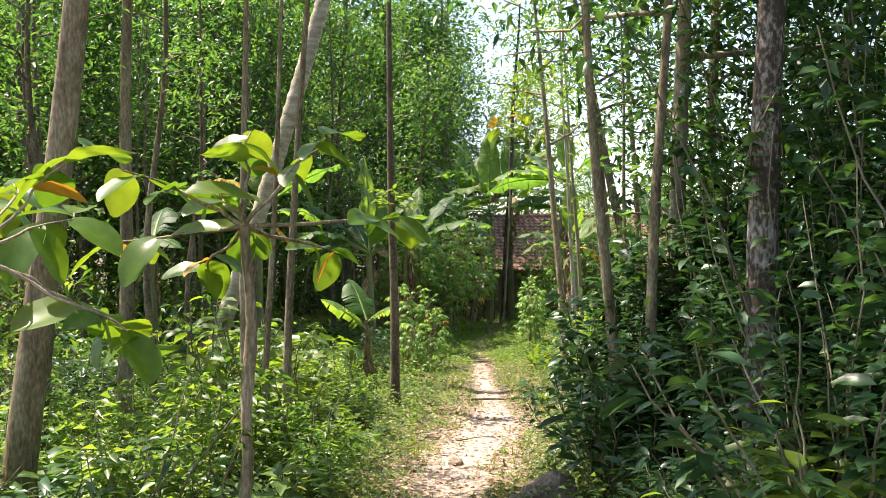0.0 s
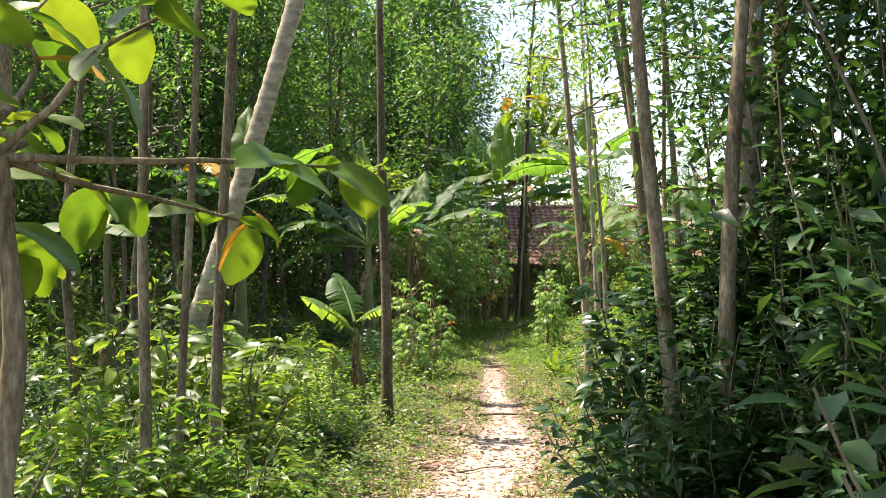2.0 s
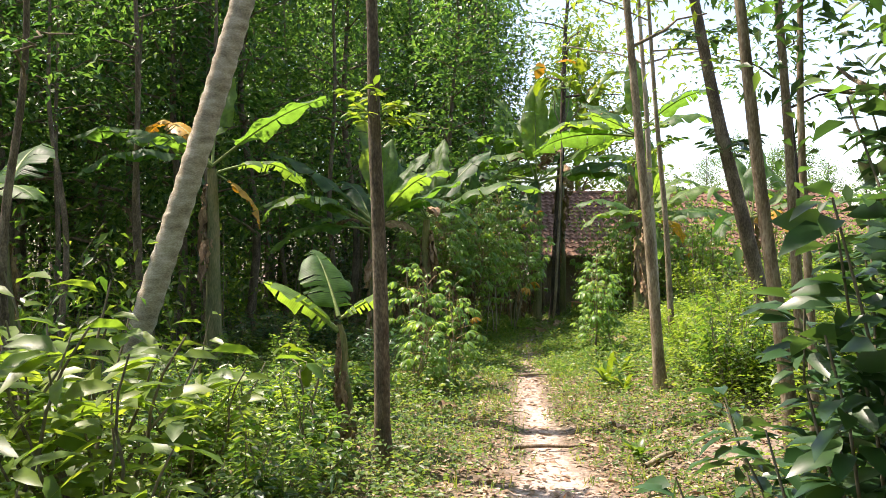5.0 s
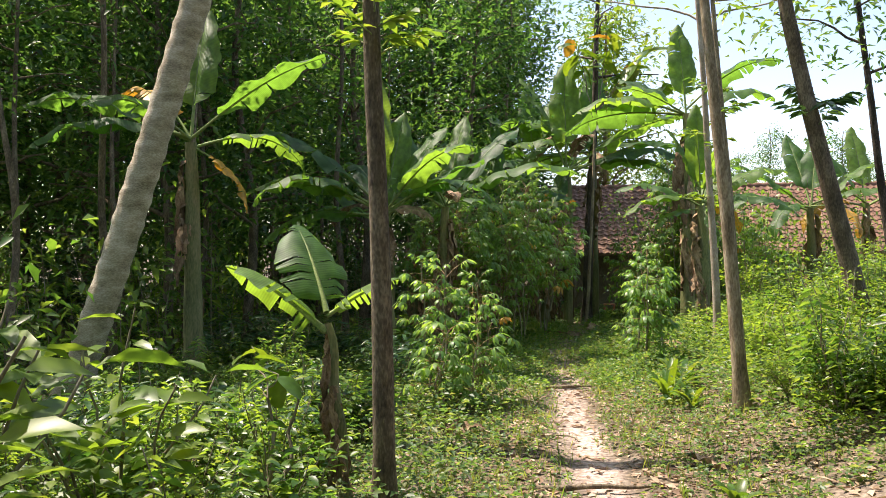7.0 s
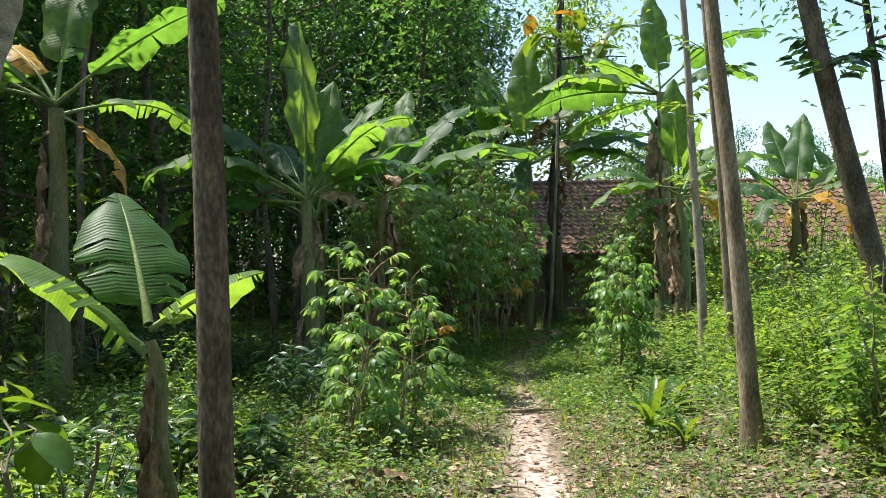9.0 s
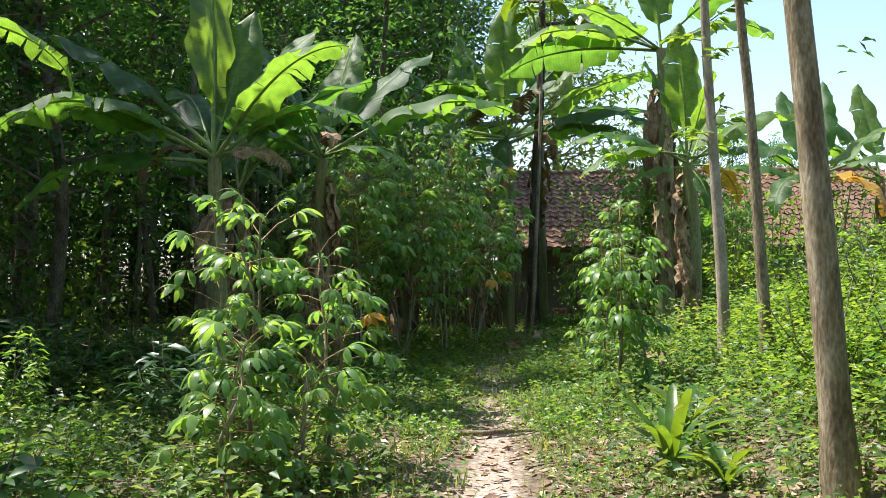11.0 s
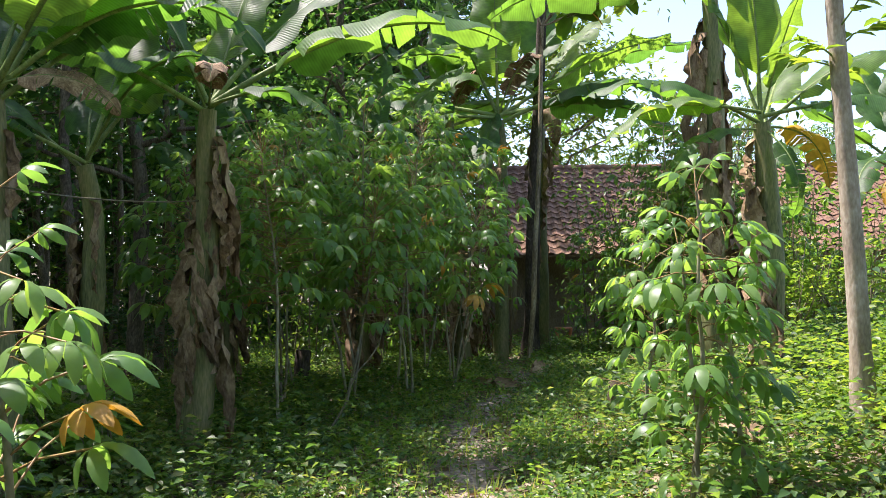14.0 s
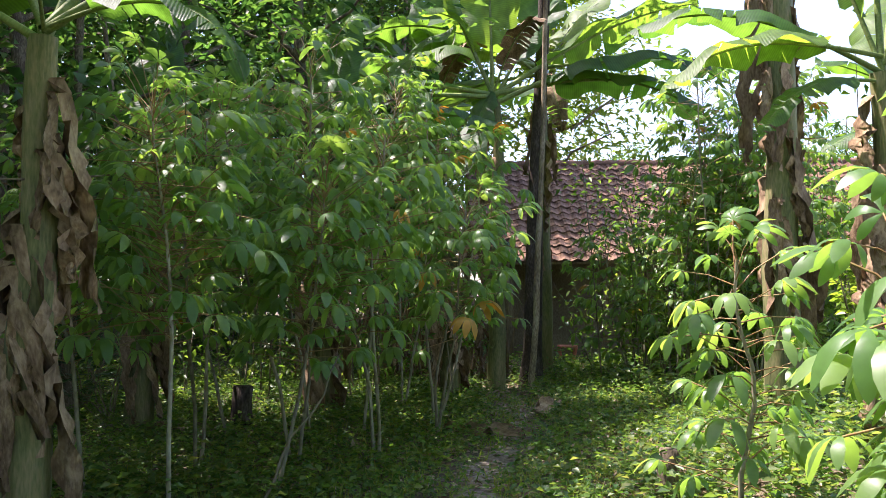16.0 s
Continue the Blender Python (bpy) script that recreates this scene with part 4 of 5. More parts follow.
def put_shrub(kind, x, y, s):
    s2 = s * rs.uniform(0.85, 1.2)
    ob = copy_thing(SH[kind], pose(*G(x, y), rs.uniform(-6, 6), rs.uniform(-6, 6), rs.uniform(0, 360)) @ Matrix.Diagonal((s, s, s2, 1)))
    ob["group"] = "undergrowth shrubs"


def plant(kinds, x0, x1, y0, y1, count, smin, smax, clear=0.9):
    for _ in range(count):
        y = rs.uniform(y0, y1)
        x = rs.uniform(x0, x1)
        if abs(x - path_x(y)) < clear:
            continue
        put_shrub(rs.choice(kinds), x, y, rs.uniform(smin, smax))


plant(("dark", "dark", "dark2", "vine"), 1.3, 5.5, 3.2, 9.7, 58, 0.7, 1.15, 1.4)
plant(("vine", "dark"), 4.5, 9, 3, 14, 5, 0.9, 1.3)
plant(("mid", "pin", "broad", "pin", "light", "pin"), -4.4, -0.9, 5.0, 12.4, 54, 0.6, 1.05, 1.1)
plant(("dark2", "pin", "light", "mid"), -4.4, -1.3, 12.4, 15.5, 24, 0.6, 1.0, 1.5)
plant(("mid", "dark2", "pin"), -8, -3.5, 6, 20, 14, 0.7, 1.2)
plant(("mid", "broad", "pin", "dark2", "pin"), -4.8, -1.3, 15.5, 23.5, 42, 0.6, 1.0, 1.2)
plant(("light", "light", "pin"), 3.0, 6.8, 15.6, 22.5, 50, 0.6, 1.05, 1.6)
plant(("light", "mid"), 4.4, 9.0, 22, 30, 14, 0.8, 1.3, 1.6)
plant(("dark", "mid", "vine"), -8, -1.8, 24, 36, 10, 0.6, 1.1)
plant(("mid", "low"), 2.6, 6, 28, 34, 10, 0.5, 0.8)
plant(("vine", "dark"), -12, 0, 36, 42, 3, 1.0, 1.5)
plant(("low", "dark2"), -2.2, 2.5, 2.0, 6.5, 16, 0.5, 0.8, 0.8)
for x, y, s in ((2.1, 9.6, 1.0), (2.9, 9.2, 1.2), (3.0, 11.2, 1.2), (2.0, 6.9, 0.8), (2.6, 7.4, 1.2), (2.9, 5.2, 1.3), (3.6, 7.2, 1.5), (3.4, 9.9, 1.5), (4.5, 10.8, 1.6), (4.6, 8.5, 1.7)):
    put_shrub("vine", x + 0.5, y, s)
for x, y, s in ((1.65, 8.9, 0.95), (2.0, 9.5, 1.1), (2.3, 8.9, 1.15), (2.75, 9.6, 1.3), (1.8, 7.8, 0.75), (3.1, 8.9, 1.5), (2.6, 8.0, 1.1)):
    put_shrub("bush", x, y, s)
for x, y, s in ((-2.05, 10.8, 1.5), (-2.4, 11.7, 1.8), (-2.8, 11.0, 1.7), (-2.9, 12.6, 1.8), (-2.3, 13.6, 1.4), (-2.0, 11.4, 0.9), (-3.6, 11.6, 1.3), (-1.9, 17.2, 0.9)):
    put_shrub("sunny", x, y, s)
for x, y, s in ((1.75, 3.6, 0.9), (1.72, 3.7, 1.1), (1.5, 4.6, 0.7), (1.85, 4.3, 1.0)):
    put_shrub("sunny" if y in (3.7, 4.3) else "broad", x, y, s)
for k, p in enumerate(SH.values()):
    x, y = -5.2 - 0.5 * k, 12 + 1.7 * k
    p.matrix_basis = pose(*G(x, y))
    p["group"] = "undergrowth shrubs"


# ---- low plants, grass and litter ----
def herbs(name, label, count, x0, x1, y0, y1, keep, leaves, L, W, h, mat, category):
    rng = np.random.default_rng(hash_of(name))
    P, D, S = [], [], []
    made = 0
    while made < count:
        x, y = rng.uniform(x0, x1), rng.uniform(y0, y1)
        if rng.random() > keep(x, y):
            made += 0.25
            continue
        made += 1
        z = ground_z(x, y)
        hh = h * rng.uniform(0.3, 1.2)
        for k in range(leaves):
            a = rng.uniform(0, 6.28)
            r = 0.05 * rng.uniform(0.1, 1.5)
            P.append((x + math.cos(a) * r, y + math.sin(a) * r, z + hh * rng.uniform(0.1, 1.0)))
            D.append((math.cos(a), math.sin(a), rng.uniform(-0.1, 0.7)))
            S.append(rng.uniform(0.6, 1.3))
    S = np.array(S)
    me = leaf_cloud(name, P, D, L * S, W * S, "diamond", 0.25)
    return tagged(part(name, me, mat), label, category, kind="stuff")


def thicket(name, label, sprays, per, L, W, x0, x1, y0, y1, z1, mat, seed, low=0.1, keep=None):
    """Leaf sprays of a tangle that nobody could count, hanging on thin shoots."""
    rng = np.random.default_rng(seed)
    C, runs = [], []
    while len(C) < sprays:
        x, y = rng.uniform(x0, x1), rng.uniform(y0, y1)
        if noise.noise((x * 0.7, y * 0.7, seed)) < -0.15 or (keep and not keep(x, y)):
            continue
        z = ground_z(x, y)
        top = z1 * rng.uniform(0.35, 1.0)
        sway = rng.normal(0, 0.15 * top, 2)
        runs.append(([(x, y, z - 0.02), (x + sway[0] * 0.4, y + sway[1] * 0.4, z + top * 0.5), (x + sway[0], y + sway[1], z + top)], [0.012, 0.009, 0.004]))
        for _ in range(int(3 + top * 2)):
            f = rng.uniform(low, 1)
            C.append((x + sway[0] * f + rng.normal(0, 0.18), y + sway[1] * f + rng.normal(0, 0.18), z + top * f))
    C = np.array(C)
    D = unit(rng.normal(0, 1, C.shape) * np.array([1, 1, 0.4]))
    root = thing(name, label, "undergrowth", kind="stuff")
    tagged(part("shoots", tube_mesh("shoots", runs, 4, 0), M_STEM, root), kind="stuff")
    tagged(part("foliage", clusters(C, D, per, L, W, L * 1.3, "diamond", "foliage"), mat, root), kind="stuff")


def hash_of(s):
    return sum(ord(c) * (i + 3) for i, c in enumerate(s))


def off_path(x, y):
    d = abs(x - path_x(y))
    bare = smooth(7, 9, y) * (1 - smooth(13, 18, y))
    k = smooth(0.1, 0.45 + 1.0 * bare, d + (0.22 + 0.25 * bare) * noise.noise((x * 1.5, y * 1.5, 2)))
    return (k + (1 - k) * 0.6 * smooth(20, 24, y)) * (1 - 0.93 * scar(x, y))


herbs("ground_cover", "low green herbs covering the earth", 34000, -6, 6.5, 2.5, 34, off_path, 5, 0.05, 0.03, 0.14, M_HERB, "ground plants")
herbs("tall_herbs", "knee-high leafy weeds beside the path", 9000, -5, 6.5, 5, 26, lambda x, y: off_path(x, y) * smooth(0.5, 1.4, abs(x - path_x(y))) * (1 - 0.75 * smooth(0, 0.5, x - path_x(y)) * (1 - smooth(2.2, 3.0, x - path_x(y))) * smooth(11.5, 13, y) * (1 - smooth(17.5, 19, y))), 9, 0.075, 0.04, 0.42, M_HERB, "ground plants")
# the paler leaf colour stands in for sun on the bank
herbs("sunny_weeds", "knee-high bank weeds in sun-bright leaf colour", 6500, 1.7, 7.0, 13.2, 24, lambda x, y: smooth(1.7, 3.0, x - path_x(y) + 0.5 * noise.noise((x, y, 9))) * (1 - 0.93 * scar(x, y)), 10, 0.075, 0.036, 0.55, M_SUNLEAF, "ground plants")
herbs("shade_herbs", "dense low green herbs in the shade", 12000, -4.5, 5.5, 20.5, 35.5, lambda x, y: (0.1 + 0.9 * smooth(0.14, 0.5, abs(x - path_x(y)))) * (0.06 if 33.2 < y < 35.4 and x < 2.6 else 1.0), 6, 0.062, 0.04, 0.16, M_SHRUB, "ground plants")
herbs("far_ground_cover", "shaded low plants under the trees", 14000, -18, 16, 4, 46, lambda x, y: 1.0 if abs(x) > 5 or y > 33 else 0.0, 6, 0.10, 0.06, 0.3, M_SHRUB, "ground plants")


# these two thickets get part of their shade from the dark leaf colour
thicket("thicket", "tangled shade-dark thicket under the trees", 1500, 9, 0.17, 0.075, 2.6, 9.5, 3.0, 11.8, 5.5, M_SHADELEAF, 3)
thicket("thicket", "high shade-dark foliage behind the thicket", 1300, 10, 0.16, 0.075, 2.8, 10, 6.5, 13.4, 9.0, M_SHADELEAF, 8, 0.3, keep=lambda x, y: x > 2.4 + 0.09 * (y - 6) * 3)
thicket("thicket", "shaded undergrowth of the forest", 2600, 9, 0.20, 0.09, -22, -4.6, 6, 40, 3.2, M_SHRUB, 4)
thicket("thicket", "dense leafy growth at the forest's edge", 1700, 9, 0.22, 0.10, -14, 1.2, 34.5, 44, 5.0, M_FOREST, 5, keep=lambda x, y: x < 0.9 or y < 35.6)
thicket("thicket", "leafy bushes around the house", 1100, 9, 0.15, 0.07, 5.0, 16, 29.5, 35.2, 3.9, M_SHRUB, 6)
thicket("thicket", "tall leafy bushes in front of the house", 420, 9, 0.14, 0.065, 4.0, 5.4, 30.2, 34.6, 3.6, M_SHRUB, 9)
thicket("thicket", "airy leafy shoots before the tiled roof", 130, 8, 0.12, 0.055, 3.3, 5.0, 32.0, 34.5, 3.9, M_SHRUB, 11, 0.4)
thicket("thicket", "leafy bushes near the end of the path", 260, 9, 0.13, 0.06, -2.5, 1.4, 30.5, 35.0, 2.4, M_SHRUB, 7)


def grass():
    rng = np.random.default_rng(8)
    P, D, S = [], [], []
    while len(P) < 16000:
        y = rng.uniform(6, 31)
        x = path_x(y) + rng.normal(0, 1.5)
        if rng.random() > off_path(x, y):
            continue
        z = ground_z(x, y)
        for _ in range(4):
            P.append((x + rng.normal(0, 0.03), y + rng.normal(0, 0.03), z - 0.01))
            D.append((rng.normal(0, 0.5), rng.normal(0, 0.5), 1))
            S.append(rng.uniform(0.5, 1.4))
    S = np.array(S)
    tagged(part("grass", leaf_cloud("grass", P, D, 0.13 * S, 0.009 * S, "diamond", -0.1), M_GRASS), "thin grass along the footpath", "grass", kind="stuff")


def litter():
    rng = np.random.default_rng(9)
    n = 34000
    y = rng.uniform(3, 35.4, n)
    x = np.array([path_x(v) for v in y]) + rng.normal(0.2, 1.4, n)
    away = np.abs(x - np.array([path_x(v) for v in y]))
    kept = (away > 0.4) | (rng.random(n) < 0.35)
    x, y, n = x[kept], y[kept], int(kept.sum())
    P = [(a, b, ground_z(a, b) + 0.012) for a, b in zip(x, y)]
    D = np.stack([rng.normal(0, 1, n), rng.normal(0, 1, n), rng.normal(0, 0.12, n)], 1)
    S = rng.uniform(0.4, 1.3, n)
    tagged(part("leaf_litter", leaf_cloud("leaf_litter", P, D, 0.10 * S, 0.042 * S, "diamond", 0.0), M_LITTER), "dry brown fallen leaves on the path", "leaf litter", kind="stuff")


grass()
litter()


# ---- house ----
def box_mesh(name, size, bevel=0.01):
    bm = bmesh.new()
    bmesh.ops.create_cube(bm, size=1, matrix=Matrix.Diagonal((*size, 1)))
    if bevel:
        bmesh.ops.bevel(bm, geom=bm.edges[:], offset=bevel, segments=1, affect="EDGES")
    me = bpy.data.meshes.new(name)
    bm.to_mesh(me)
    bm.free()
    return me


def box_part(name, size, at, mat, parent, label="", rot=(0, 0, 0), bevel=0.01):
    return part(name, box_mesh(name, size, bevel), mat, parent, label, pose(*at, *rot))


def house():
    x0, x1, ye, yr, yb, ze, zr = 1.6, 14.0, 36.0, 40.4, 44.6, 1.85, 4.25
    root = thing("house", "old low house with a red clay tile roof", "house", (0, 0, 0))
    w = x1 - x0
    box_part("wall", (w - 1.0, 0.16, 2.4), ((x0 + x1) / 2, ye + 0.9, 1.12), M_PLASTER, root, "stained brown plaster wall")
    box_part("wall", (w - 1.0, 0.16, 2.4), ((x0 + x1) / 2, yb - 0.9, 1.12), M_PLASTER, root)
    for x in (x0 + 0.58, x1 - 0.58):
        bm = bmesh.new()
        prof = [(ye + 0.98, -0.08), (yb - 0.98, -0.08), (yb - 0.98, 2.25), (yr, zr - 0.15), (ye + 0.98, 2.25)]
        a = [bm.verts.new((x - 0.08, y, z)) for y, z in prof]
        b = [bm.verts.new((x + 0.08, y, z)) for y, z in prof]
        bm.faces.new(a[::-1]), bm.faces.new(b)
        for i in range(5):
            bm.faces.new((a[i], a[(i + 1) % 5], b[(i + 1) % 5], b[i]))
        me = bpy.data.meshes.new("gable")
        bm.to_mesh(me)
        bm.free()
        part("gable", me, M_PLASTER, root)
    for k in range(7):
        box_part("post", (0.1, 0.1, 2.0), (x0 + 0.7 + k * 1.8, ye + 0.25, 0.94), M_WOOD, root)
    ang = math.atan2(zr - ze, yr - ye)
    sl = math.hypot(zr - ze, yr - ye)
    roof = box_part("roof", (w, sl, 0.05), ((x0 + x1) / 2, (ye + yr) / 2, (ze + zr) / 2 - 0.05), M_WOOD, root, "red clay tile roof", (math.degrees(ang), 0, 0))
    box_part("roof", (w, sl, 0.08), ((x0 + x1) / 2, (yb + yr) / 2, (ze + zr) / 2 - 0.05), M_TILE, root, "red clay tile roof", (-math.degrees(ang), 0, 0))
    # one pantile: S-shaped across, tilted a little
    tw, tl = 0.24, 0.31
    cols, rows_ = int(w / tw), int(sl / tl)
    tv, tf = [], []
    for j in (0, 1):
        for i in range(6):
            u = i / 5
            tv.append((-tw / 2 - 0.01 + (tw + 0.02) * u, -tl / 2 - 0.03 + j * (tl + 0.05), 0.025 * math.sin(u * 6.28 + 0.6) + (0.03 if j == 0 else 0.0)))
    for i in range(6):
        tv.append((tv[i][0], tv[i][1], tv[i][2] - 0.016))
    for i in range(5):
        tf.append((i, i + 1, i + 7, i + 6))
        tf.append((12 + i, 13 + i, i + 1, i))
    tile = bpy.data.meshes.new("tile")
    tile.from_pydata(tv, [], tf)
    tile.materials.append(M_TILE)
    rt = random.Random(4)
    inv = roof.matrix_basis.inverted()
    verts, faces, made = [], [], 0
    for r in range(rows_):
        for c in range(cols):
            lx = -w / 2 + tw * (c + 0.5)
            ly = -sl / 2 + tl * (r + 0.5)
            m = Matrix.Translation((lx, ly, 0.055 + rt.uniform(-0.008, 0.008))) @ Euler((rt.uniform(-0.02, 0.02), rt.uniform(-0.03, 0.03), rt.uniform(-0.02, 0.02))).to_matrix().to_4x4()
            gx = (x0 + x1) / 2 + lx
            if 2.2 < gx < 6.2 and made < 300:
                made += 1
                part("tile", tile, None, roof, "", m)
            else:
                b = len(verts)
                verts += [tuple(m @ Vector(v)) for v in tv]
                faces += [tuple(b + q for q in f) for f in tf]
    me = bpy.data.meshes.new("tiles")
    me.from_pydata(verts, [], faces)
    tagged(part("tiles", me, M_TILE, roof), kind="stuff")
    part("ridge_tiles", tube_mesh("ridge_tiles", [([(x0 + i * 0.15, yr, zr + (0.012 if i % 2 else 0.0)) for i in range(int(w / 0.15))], [0.11 if i % 2 else 0.095 for i in range(int(w / 0.15))])], 8, 0.05), M_TILE, root)


house()

# ---- small things ----
def stone(label, x, y, size, seed, z=0.0):
    bm = bmesh.new()
    bmesh.ops.create_icosphere(bm, subdivisions=3, radius=1)
    for v in bm.verts:
        k = 1 + 0.35 * noise.noise(v.co * 1.3 + Vector((seed, 0, 0))) + 0.1 * noise.noise(v.co * 4 + Vector((0, seed, 0)))
        v.co = Vector((v.co.x * size[0] * k, v.co.y * size[1] * k, v.co.z * size[2] * k))
    me = bpy.data.meshes.new("stone")
    bm.to_mesh(me)
    bm.free()
    ob = part("stone", me, M_STONE)
    gx = G(x, y)
    ob.matrix_basis = pose(gx[0], gx[1], gx[2] + size[2] * 0.45 + z, 0, 0, seed * 50)
    return tagged(ob, label, "stone")


stone("brown earthy stone beside the footpath", 0.95, 7.4, (0.28, 0.22, 0.2), 1)
stone("rounded field stone beside the footpath", 0.62, 7.3, (0.12, 0.11, 0.09), 2)
stone("small brown stone at the path's edge", 0.15, 10.5, (0.1, 0.09, 0.06), 3)
stone("small brown stone at the path's edge", 1.25, 10.2, (0.12, 0.08, 0.06), 4)


def stump(label, x, y, h, r, mat):
    root = thing("tree_stump", label, "stump", G(x, y))
    part("wood", tube_mesh("wood", [([(0, 0, -0.05), (0, 0, 0.05), (0.01, 0, h * 0.6), (0.02, 0, h), (0.02, 0, h + 0.01)], [r * 1.3, r * 1.1, r, r * 0.95, 0.01])], 12, 0.25), mat, root)


stump("short dark tree stump in the shade", -1.05, 28.6, 0.42, 0.11, M_DARKBARK)
stump("cut brown stump beside the cassava", 2.42, 25.3, 0.3, 0.07, M_BROWNBARK)


def branch(label, a, b, r, mat=M_STEM):
    ob = part("fallen_branch", tube_mesh("fallen_branch", [(bowed(a, b, 9, 0.05, 0.12, a[0]), np.linspace(r, r * 0.4, 9))], 7, 0.2), mat)
    tagged(ob, label, "branch")


def on(x, y, z):
    return (x, y, ground_z(x, y) + z)


branch("dead branch lying on the bank", on(1.75, 14.6, 0.04), on(2.25, 15.2, 0.05), 0.03)
branch("dry stick lying across the path", on(0.5, 24.6, 0.02), on(1.1, 24.9, 0.03), 0.018)
branch("thin dry stick propped in the undergrowth", on(-1.75, 14.7, 0.0), on(-1.5, 15.0, 0.9), 0.02)
branch("thin dead stem leaning in the undergrowth", on(-0.2, 25.0, 0.0), on(0.3, 25.6, 1.0), 0.012)


# ---- leafy shoot on the dark sapling ----
def shoot(parent, z, count, reach, seed, mat, lean=-0.014, L=0.15):
    rng = random.Random(seed)
    for k in range(count):
        a = k * 2.4
        p = np.array([lean * z, 0, z + rng.uniform(-0.25, 0.25)])
        q = p + np.array([math.cos(a) * reach, math.sin(a) * reach, rng.uniform(0.0, 0.25)]) * rng.uniform(0.6, 1.1)
        pts = bowed(p, q, 6, 0, 0.05, k + 0.5)
        limb = part("limb", tube_mesh("limb", [(pts, np.linspace(0.008, 0.003, 6))], 5), M_GREENSTEM, parent)
        P = [pts[i] for i in range(2, 6) for _ in range(3)]
        D = [(rng.gauss(0, 1) + math.cos(a), rng.gauss(0, 1) + math.sin(a), rng.uniform(-0.3, 0.3)) for _ in P]
        tagged(part("foliage", leaf_cloud("foliage", P, D, L, L * 0.43, "oval", 0.2), mat, limb), kind="stuff")


shoot(S1, 3.55, 9, 0.42, 3, M_SUNLEAF)
shoot(LEANER, 2.95, 7, 0.42, 5, M_SHADELEAF, -0.215, 0.22)
shoot(LEANER, 4.6, 7, 0.6, 15, M_SHADELEAF, -0.215, 0.2)
shoot(PALE, 2.3, 5, 0.35, 6, M_SUNLEAF, -0.047)
shoot(PALE, 3.4, 6, 0.4, 7, M_SUNLEAF, -0.047)
shoot(GREY, 3.7, 6, 0.4, 8, M_SHRUB, -0.066)


# ---- strap-leaved clumps ----
def strap_plant(name, label, x, y, count, L, W, seed, mat=M_BROAD, category="plant", spread=0.6):
    rng = random.Random(seed)
    root = thing(name, label, category, G(x, y))
    for k in range(count):
        n, verts, faces = 9, [], []
        ln = L * rng.uniform(0.7, 1.15)
        arch = rng.uniform(0.5, 1.4)
        for i in range(n + 1):
            s = i / n
            w = W * (0.35 + 0.65 * math.sin(math.pi * (0.12 + 0.8 * s))) * (1 if i < n else 0.05)
            yy, zz = ln * s * (0.35 + 0.5 * s * arch * spread), ln * s * (1 - 0.42 * arch * s)
            verts += [(-w / 2, yy, zz + 0.25 * w), (0, yy, zz), (w / 2, yy, zz + 0.25 * w)]
        for i in range(n):
            o = i * 3
            faces += [(o, o + 1, o + 4, o + 3), (o + 1, o + 2, o + 5, o + 4)]
        me = bpy.data.meshes.new("leaf")
        me.from_pydata(verts, [], faces)
        me.polygons.foreach_set("use_smooth", np.ones(len(me.polygons), bool))
        part("leaf", me, mat, root, "", pose(0, 0, -0.02, 0, 0, k * 137 + rng.uniform(-20, 20)))
    return root


strap_plant("strap_leaved_plant", "clump of upright strap-shaped green leaves", 2.05, 19.3, 12, 0.75, 0.085, 1)
strap_plant("strap_leaved_plant", "clump of upright strap-shaped green leaves", 2.35, 19.9, 10, 0.7, 0.08, 2)
strap_plant("strap_leaved_plant", "clump of upright strap-shaped green leaves", 2.2, 18.6, 9, 0.5, 0.07, 3)
strap_plant("strap_leaved_plant", "low plant with broad upright green leaves", -0.62, 3.0, 7, 0.6, 0.14, 4)
strap_plant("strap_leaved_plant", "low plant with broad upright green leaves", -1.45, 3.0, 6, 0.6, 0.13, 5)
strap_plant("strap_leaved_plant", "small plant with pale broad leaves on litter", 1.75, 15.0, 7, 0.3, 0.09, 6)
strap_plant("strap_leaved_plant", "small plant with pale broad leaves in shade", 3.0, 25.6, 5, 0.3, 0.1, 7)


# ---- things by the house ----
def dry_heap(x, y, seed):
    rng = np.random.default_rng(seed)
    n = 150
    P = np.stack([rng.normal(x, 0.5, n), rng.normal(y, 0.3, n), rng.uniform(0.1, 1.5, n)], 1)
    D = np.stack([rng.normal(0, 0.35, n), rng.normal(0, 0.2, n), -np.ones(n)], 1)
    me = leaf_cloud("dry_palm_frond", P, D, rng.uniform(0.6, 1.1, n), 0.05, "diamond", 0)
    poles = [([(x - 0.8 + i * 0.4, y + 0.1, -0.05), (x - 0.75 + i * 0.4, y + 0.12, 1.75)], [0.025, 0.02]) for i in range(5)]
    root = thing("dry_frond_screen", "screen of dry hanging palm fronds on thin poles", "fence", (0, 0, 0))
    tagged(part("dry_fronds", me, M_DRY, root), kind="stuff")
    for p in poles:
        part("pole", tube_mesh("pole", [p], 6), M_WOOD, root)


dry_heap(1.2, 33.2, 1)
dry_heap(0.0, 33.0, 2)


def stool(x, y):
    root = thing("low_stool", "small faded red plastic stool on the ground", "stool", (x, y, ground_z(x, y)))
    box_part("seat", (0.36, 0.26, 0.04), (0, 0, 0.26), M_RED, root)
    for sx in (-0.14, 0.14):
        for sy in (-0.09, 0.09):
            box_part("leg", (0.04, 0.04, 0.26), (sx, sy, 0.12), M_RED, root, "", (8 * (1 if sy < 0 else -1), 10 * (1 if sx > 0 else -1), 0))


stool(3.35, 36.1)
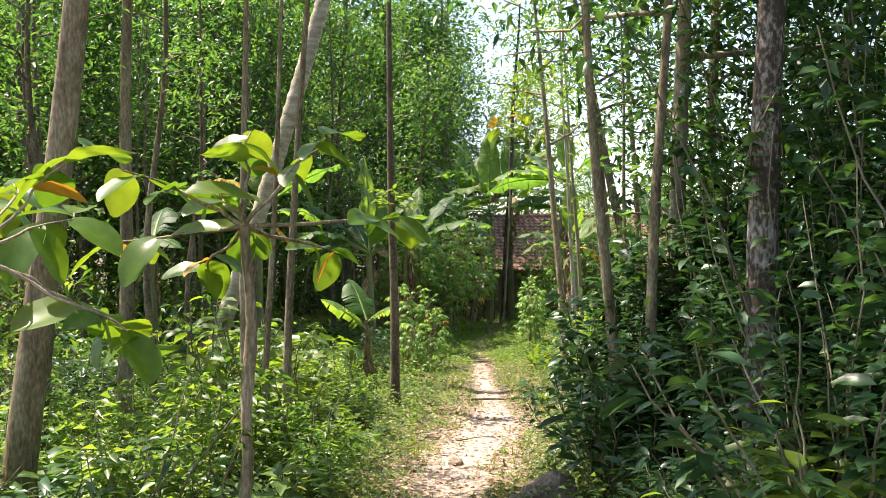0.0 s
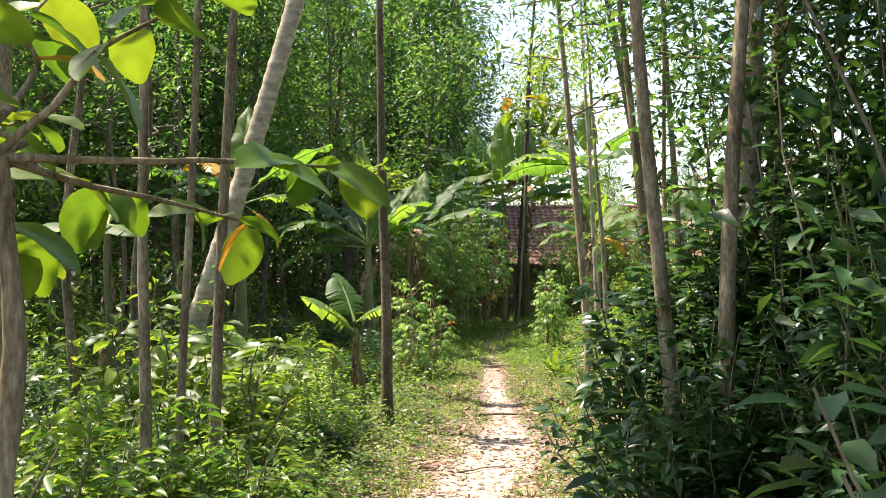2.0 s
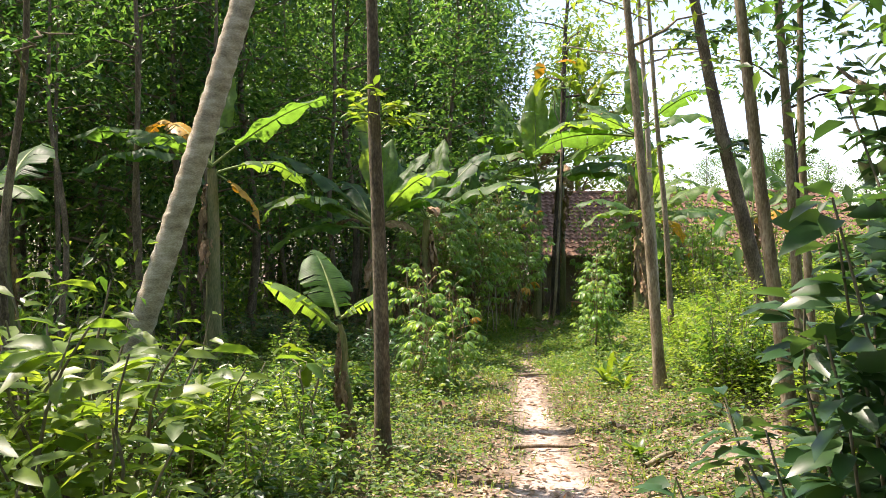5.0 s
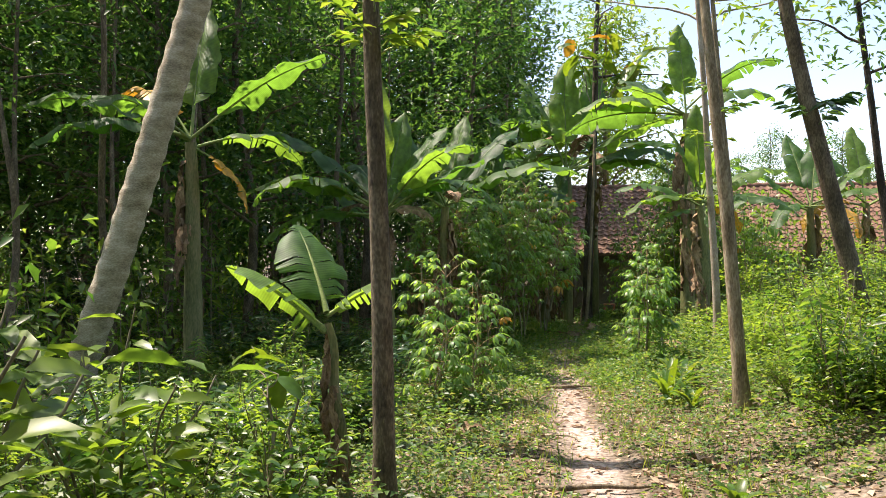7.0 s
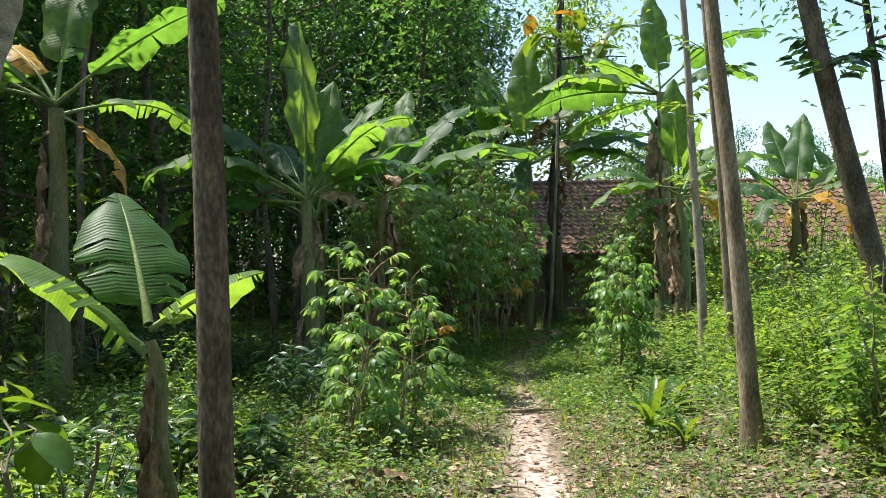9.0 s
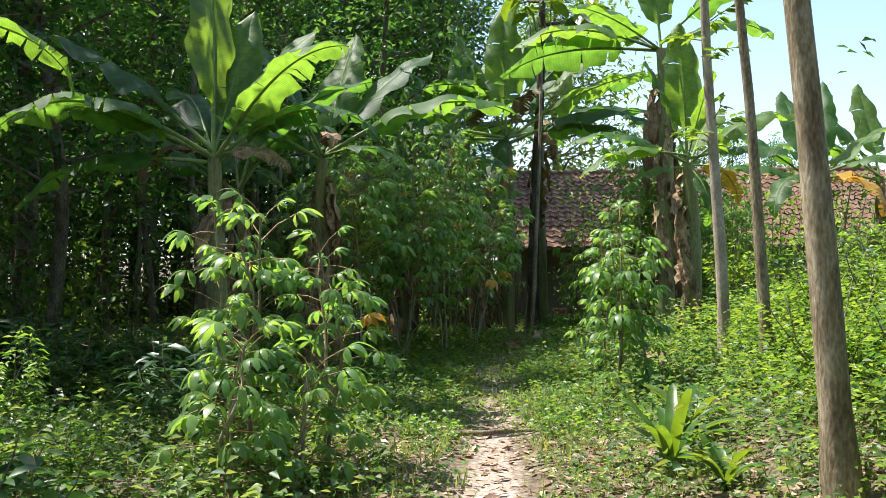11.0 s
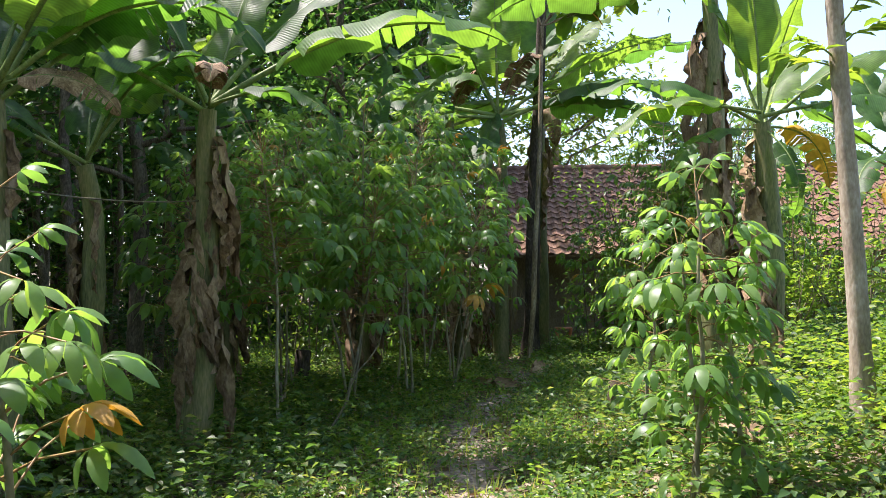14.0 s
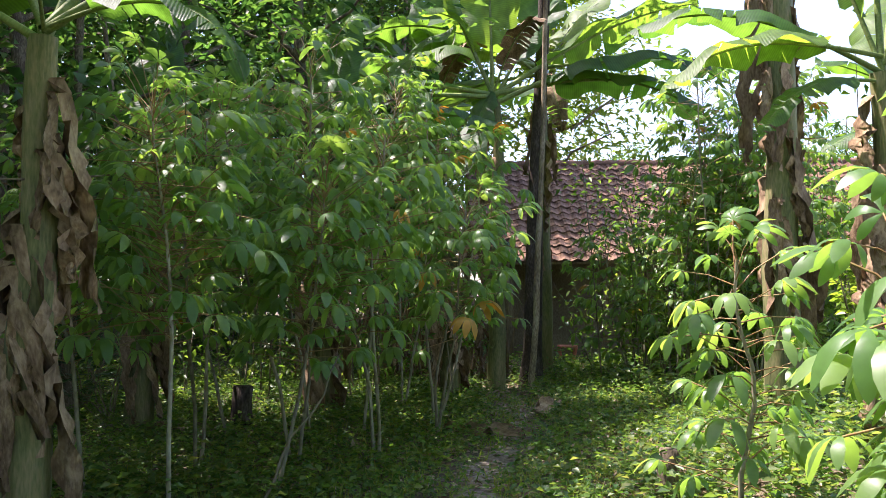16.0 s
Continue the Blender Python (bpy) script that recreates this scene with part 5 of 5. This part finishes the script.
rope = part("rope", tube_mesh("rope", [([(-1.85 + 1.0 * s, 22.4 + 2.2 * s, 1.98 + 0.12 * s - 0.3 * s * (1 - s)) for s in np.linspace(0, 1, 14)], [0.006] * 14)], 5, 0), M_STEM)
tagged(rope, "thin sagging rope tied between two banana stems", "rope")
pole = part("bamboo_pole", tube_mesh("bamboo_pole", [([(3.1 + 1.25 * s, 33.5 + 0.6 * s, 3.9 + 0.95 * s) for s in np.linspace(0, 1, 8)], [0.018, 0.02, 0.017, 0.019, 0.016, 0.018, 0.015, 0.012])], 7, 0), M_WOOD)
tagged(pole, "thin bare bamboo pole slanting from a tree", "pole")


def climber(label, x, y, lean, z0, z1, count, seed, r=0.06, L=0.09, mat=M_SHRUB):
    """A vine that winds up a trunk, with leaves on its stem."""
    rng = np.random.default_rng(seed)
    root = thing("climbing_vine", label, "vine", G(x, y))
    t = np.linspace(0, 1, 40)
    pts = np.stack([lean * (z0 + (z1 - z0) * t) + np.cos(t * 9 + seed) * r, np.sin(t * 9 + seed) * r, z0 + (z1 - z0) * t], 1)
    part("stem", tube_mesh("stem", [(pts, np.full(40, 0.006))], 5, 0), M_STEM, root)
    i = rng.integers(0, 40, count)
    D = np.stack([rng.normal(0, 1, count), rng.normal(-0.4, 1, count), rng.uniform(-0.5, 0.3, count)], 1)
    s = rng.uniform(0.6, 1.2, count)
    tagged(part("foliage", leaf_cloud("foliage", pts[i], D, L * s, 0.6 * L * s, "oval", 0.2), mat, root), kind="stuff")


climber("leafy creeper winding up a young tree", -1.2, 4.84, 0.03, 0.1, 1.5, 60, 1, 0.06, 0.07)
climber("leafy creeper on a lichen-spotted trunk", 2.27, 6.2, 0.028, 0.1, 3.2, 150, 2, 0.16, 0.11, M_SHADELEAF)
climber("leafy creeper on a pale forest trunk", 2.52, 9.5, 0.037, 0.3, 5.0, 190, 3, 0.15, 0.13, M_SHADELEAF)
climber("leafy creeper on a grey forest trunk", 3.6, 12.0, 0.034, 0.3, 5.5, 190, 4, 0.14, 0.13, M_SHADELEAF)


def fallen_leaf(label, x, y, k, turn, scale=0.8):
    ob = part("fallen_leaf", DL[k].copy(), M_DRY)
    ob.matrix_basis = pose(*on(x, y, 0.06), 88, 4, turn) @ Matrix.Scale(scale, 4)
    tagged(ob, label, "dead leaf")


fallen_leaf("dry brown banana leaf lying on the path", 1.75, 28.0, 0, 60)
fallen_leaf("dry brown banana leaf lying in the herbs", 2.3, 29.6, 2, 150)
fallen_leaf("curled dead leaf beside the cassava", 2.9, 22.9, 2, 20, 0.7)
fallen_leaf("withered leaf lying beside the footpath", -0.2, 17.4, 2, 100, 0.6)
fallen_leaf("withered leaf lying beside the footpath", 1.7, 16.4, 0, 200, 0.5)

# thin dark bars across the path, near y = 15.6 and y = 20.8
branch("dark bar crossing the trodden path", on(0.1, 15.5, 0.01), on(1.25, 15.65, 0.01), 0.032, M_BROWNBARK)
branch("dark bar crossing the trodden path", on(0.55, 20.8, 0.01), on(1.35, 20.9, 0.01), 0.03, M_BROWNBARK)
branch("dry twig lying on the path", on(0.3, 17.6, 0.01), on(0.8, 17.3, 0.02), 0.012)
branch("dry twig lying on the path", on(0.2, 12.2, 0.01), on(0.75, 12.5, 0.02), 0.012)
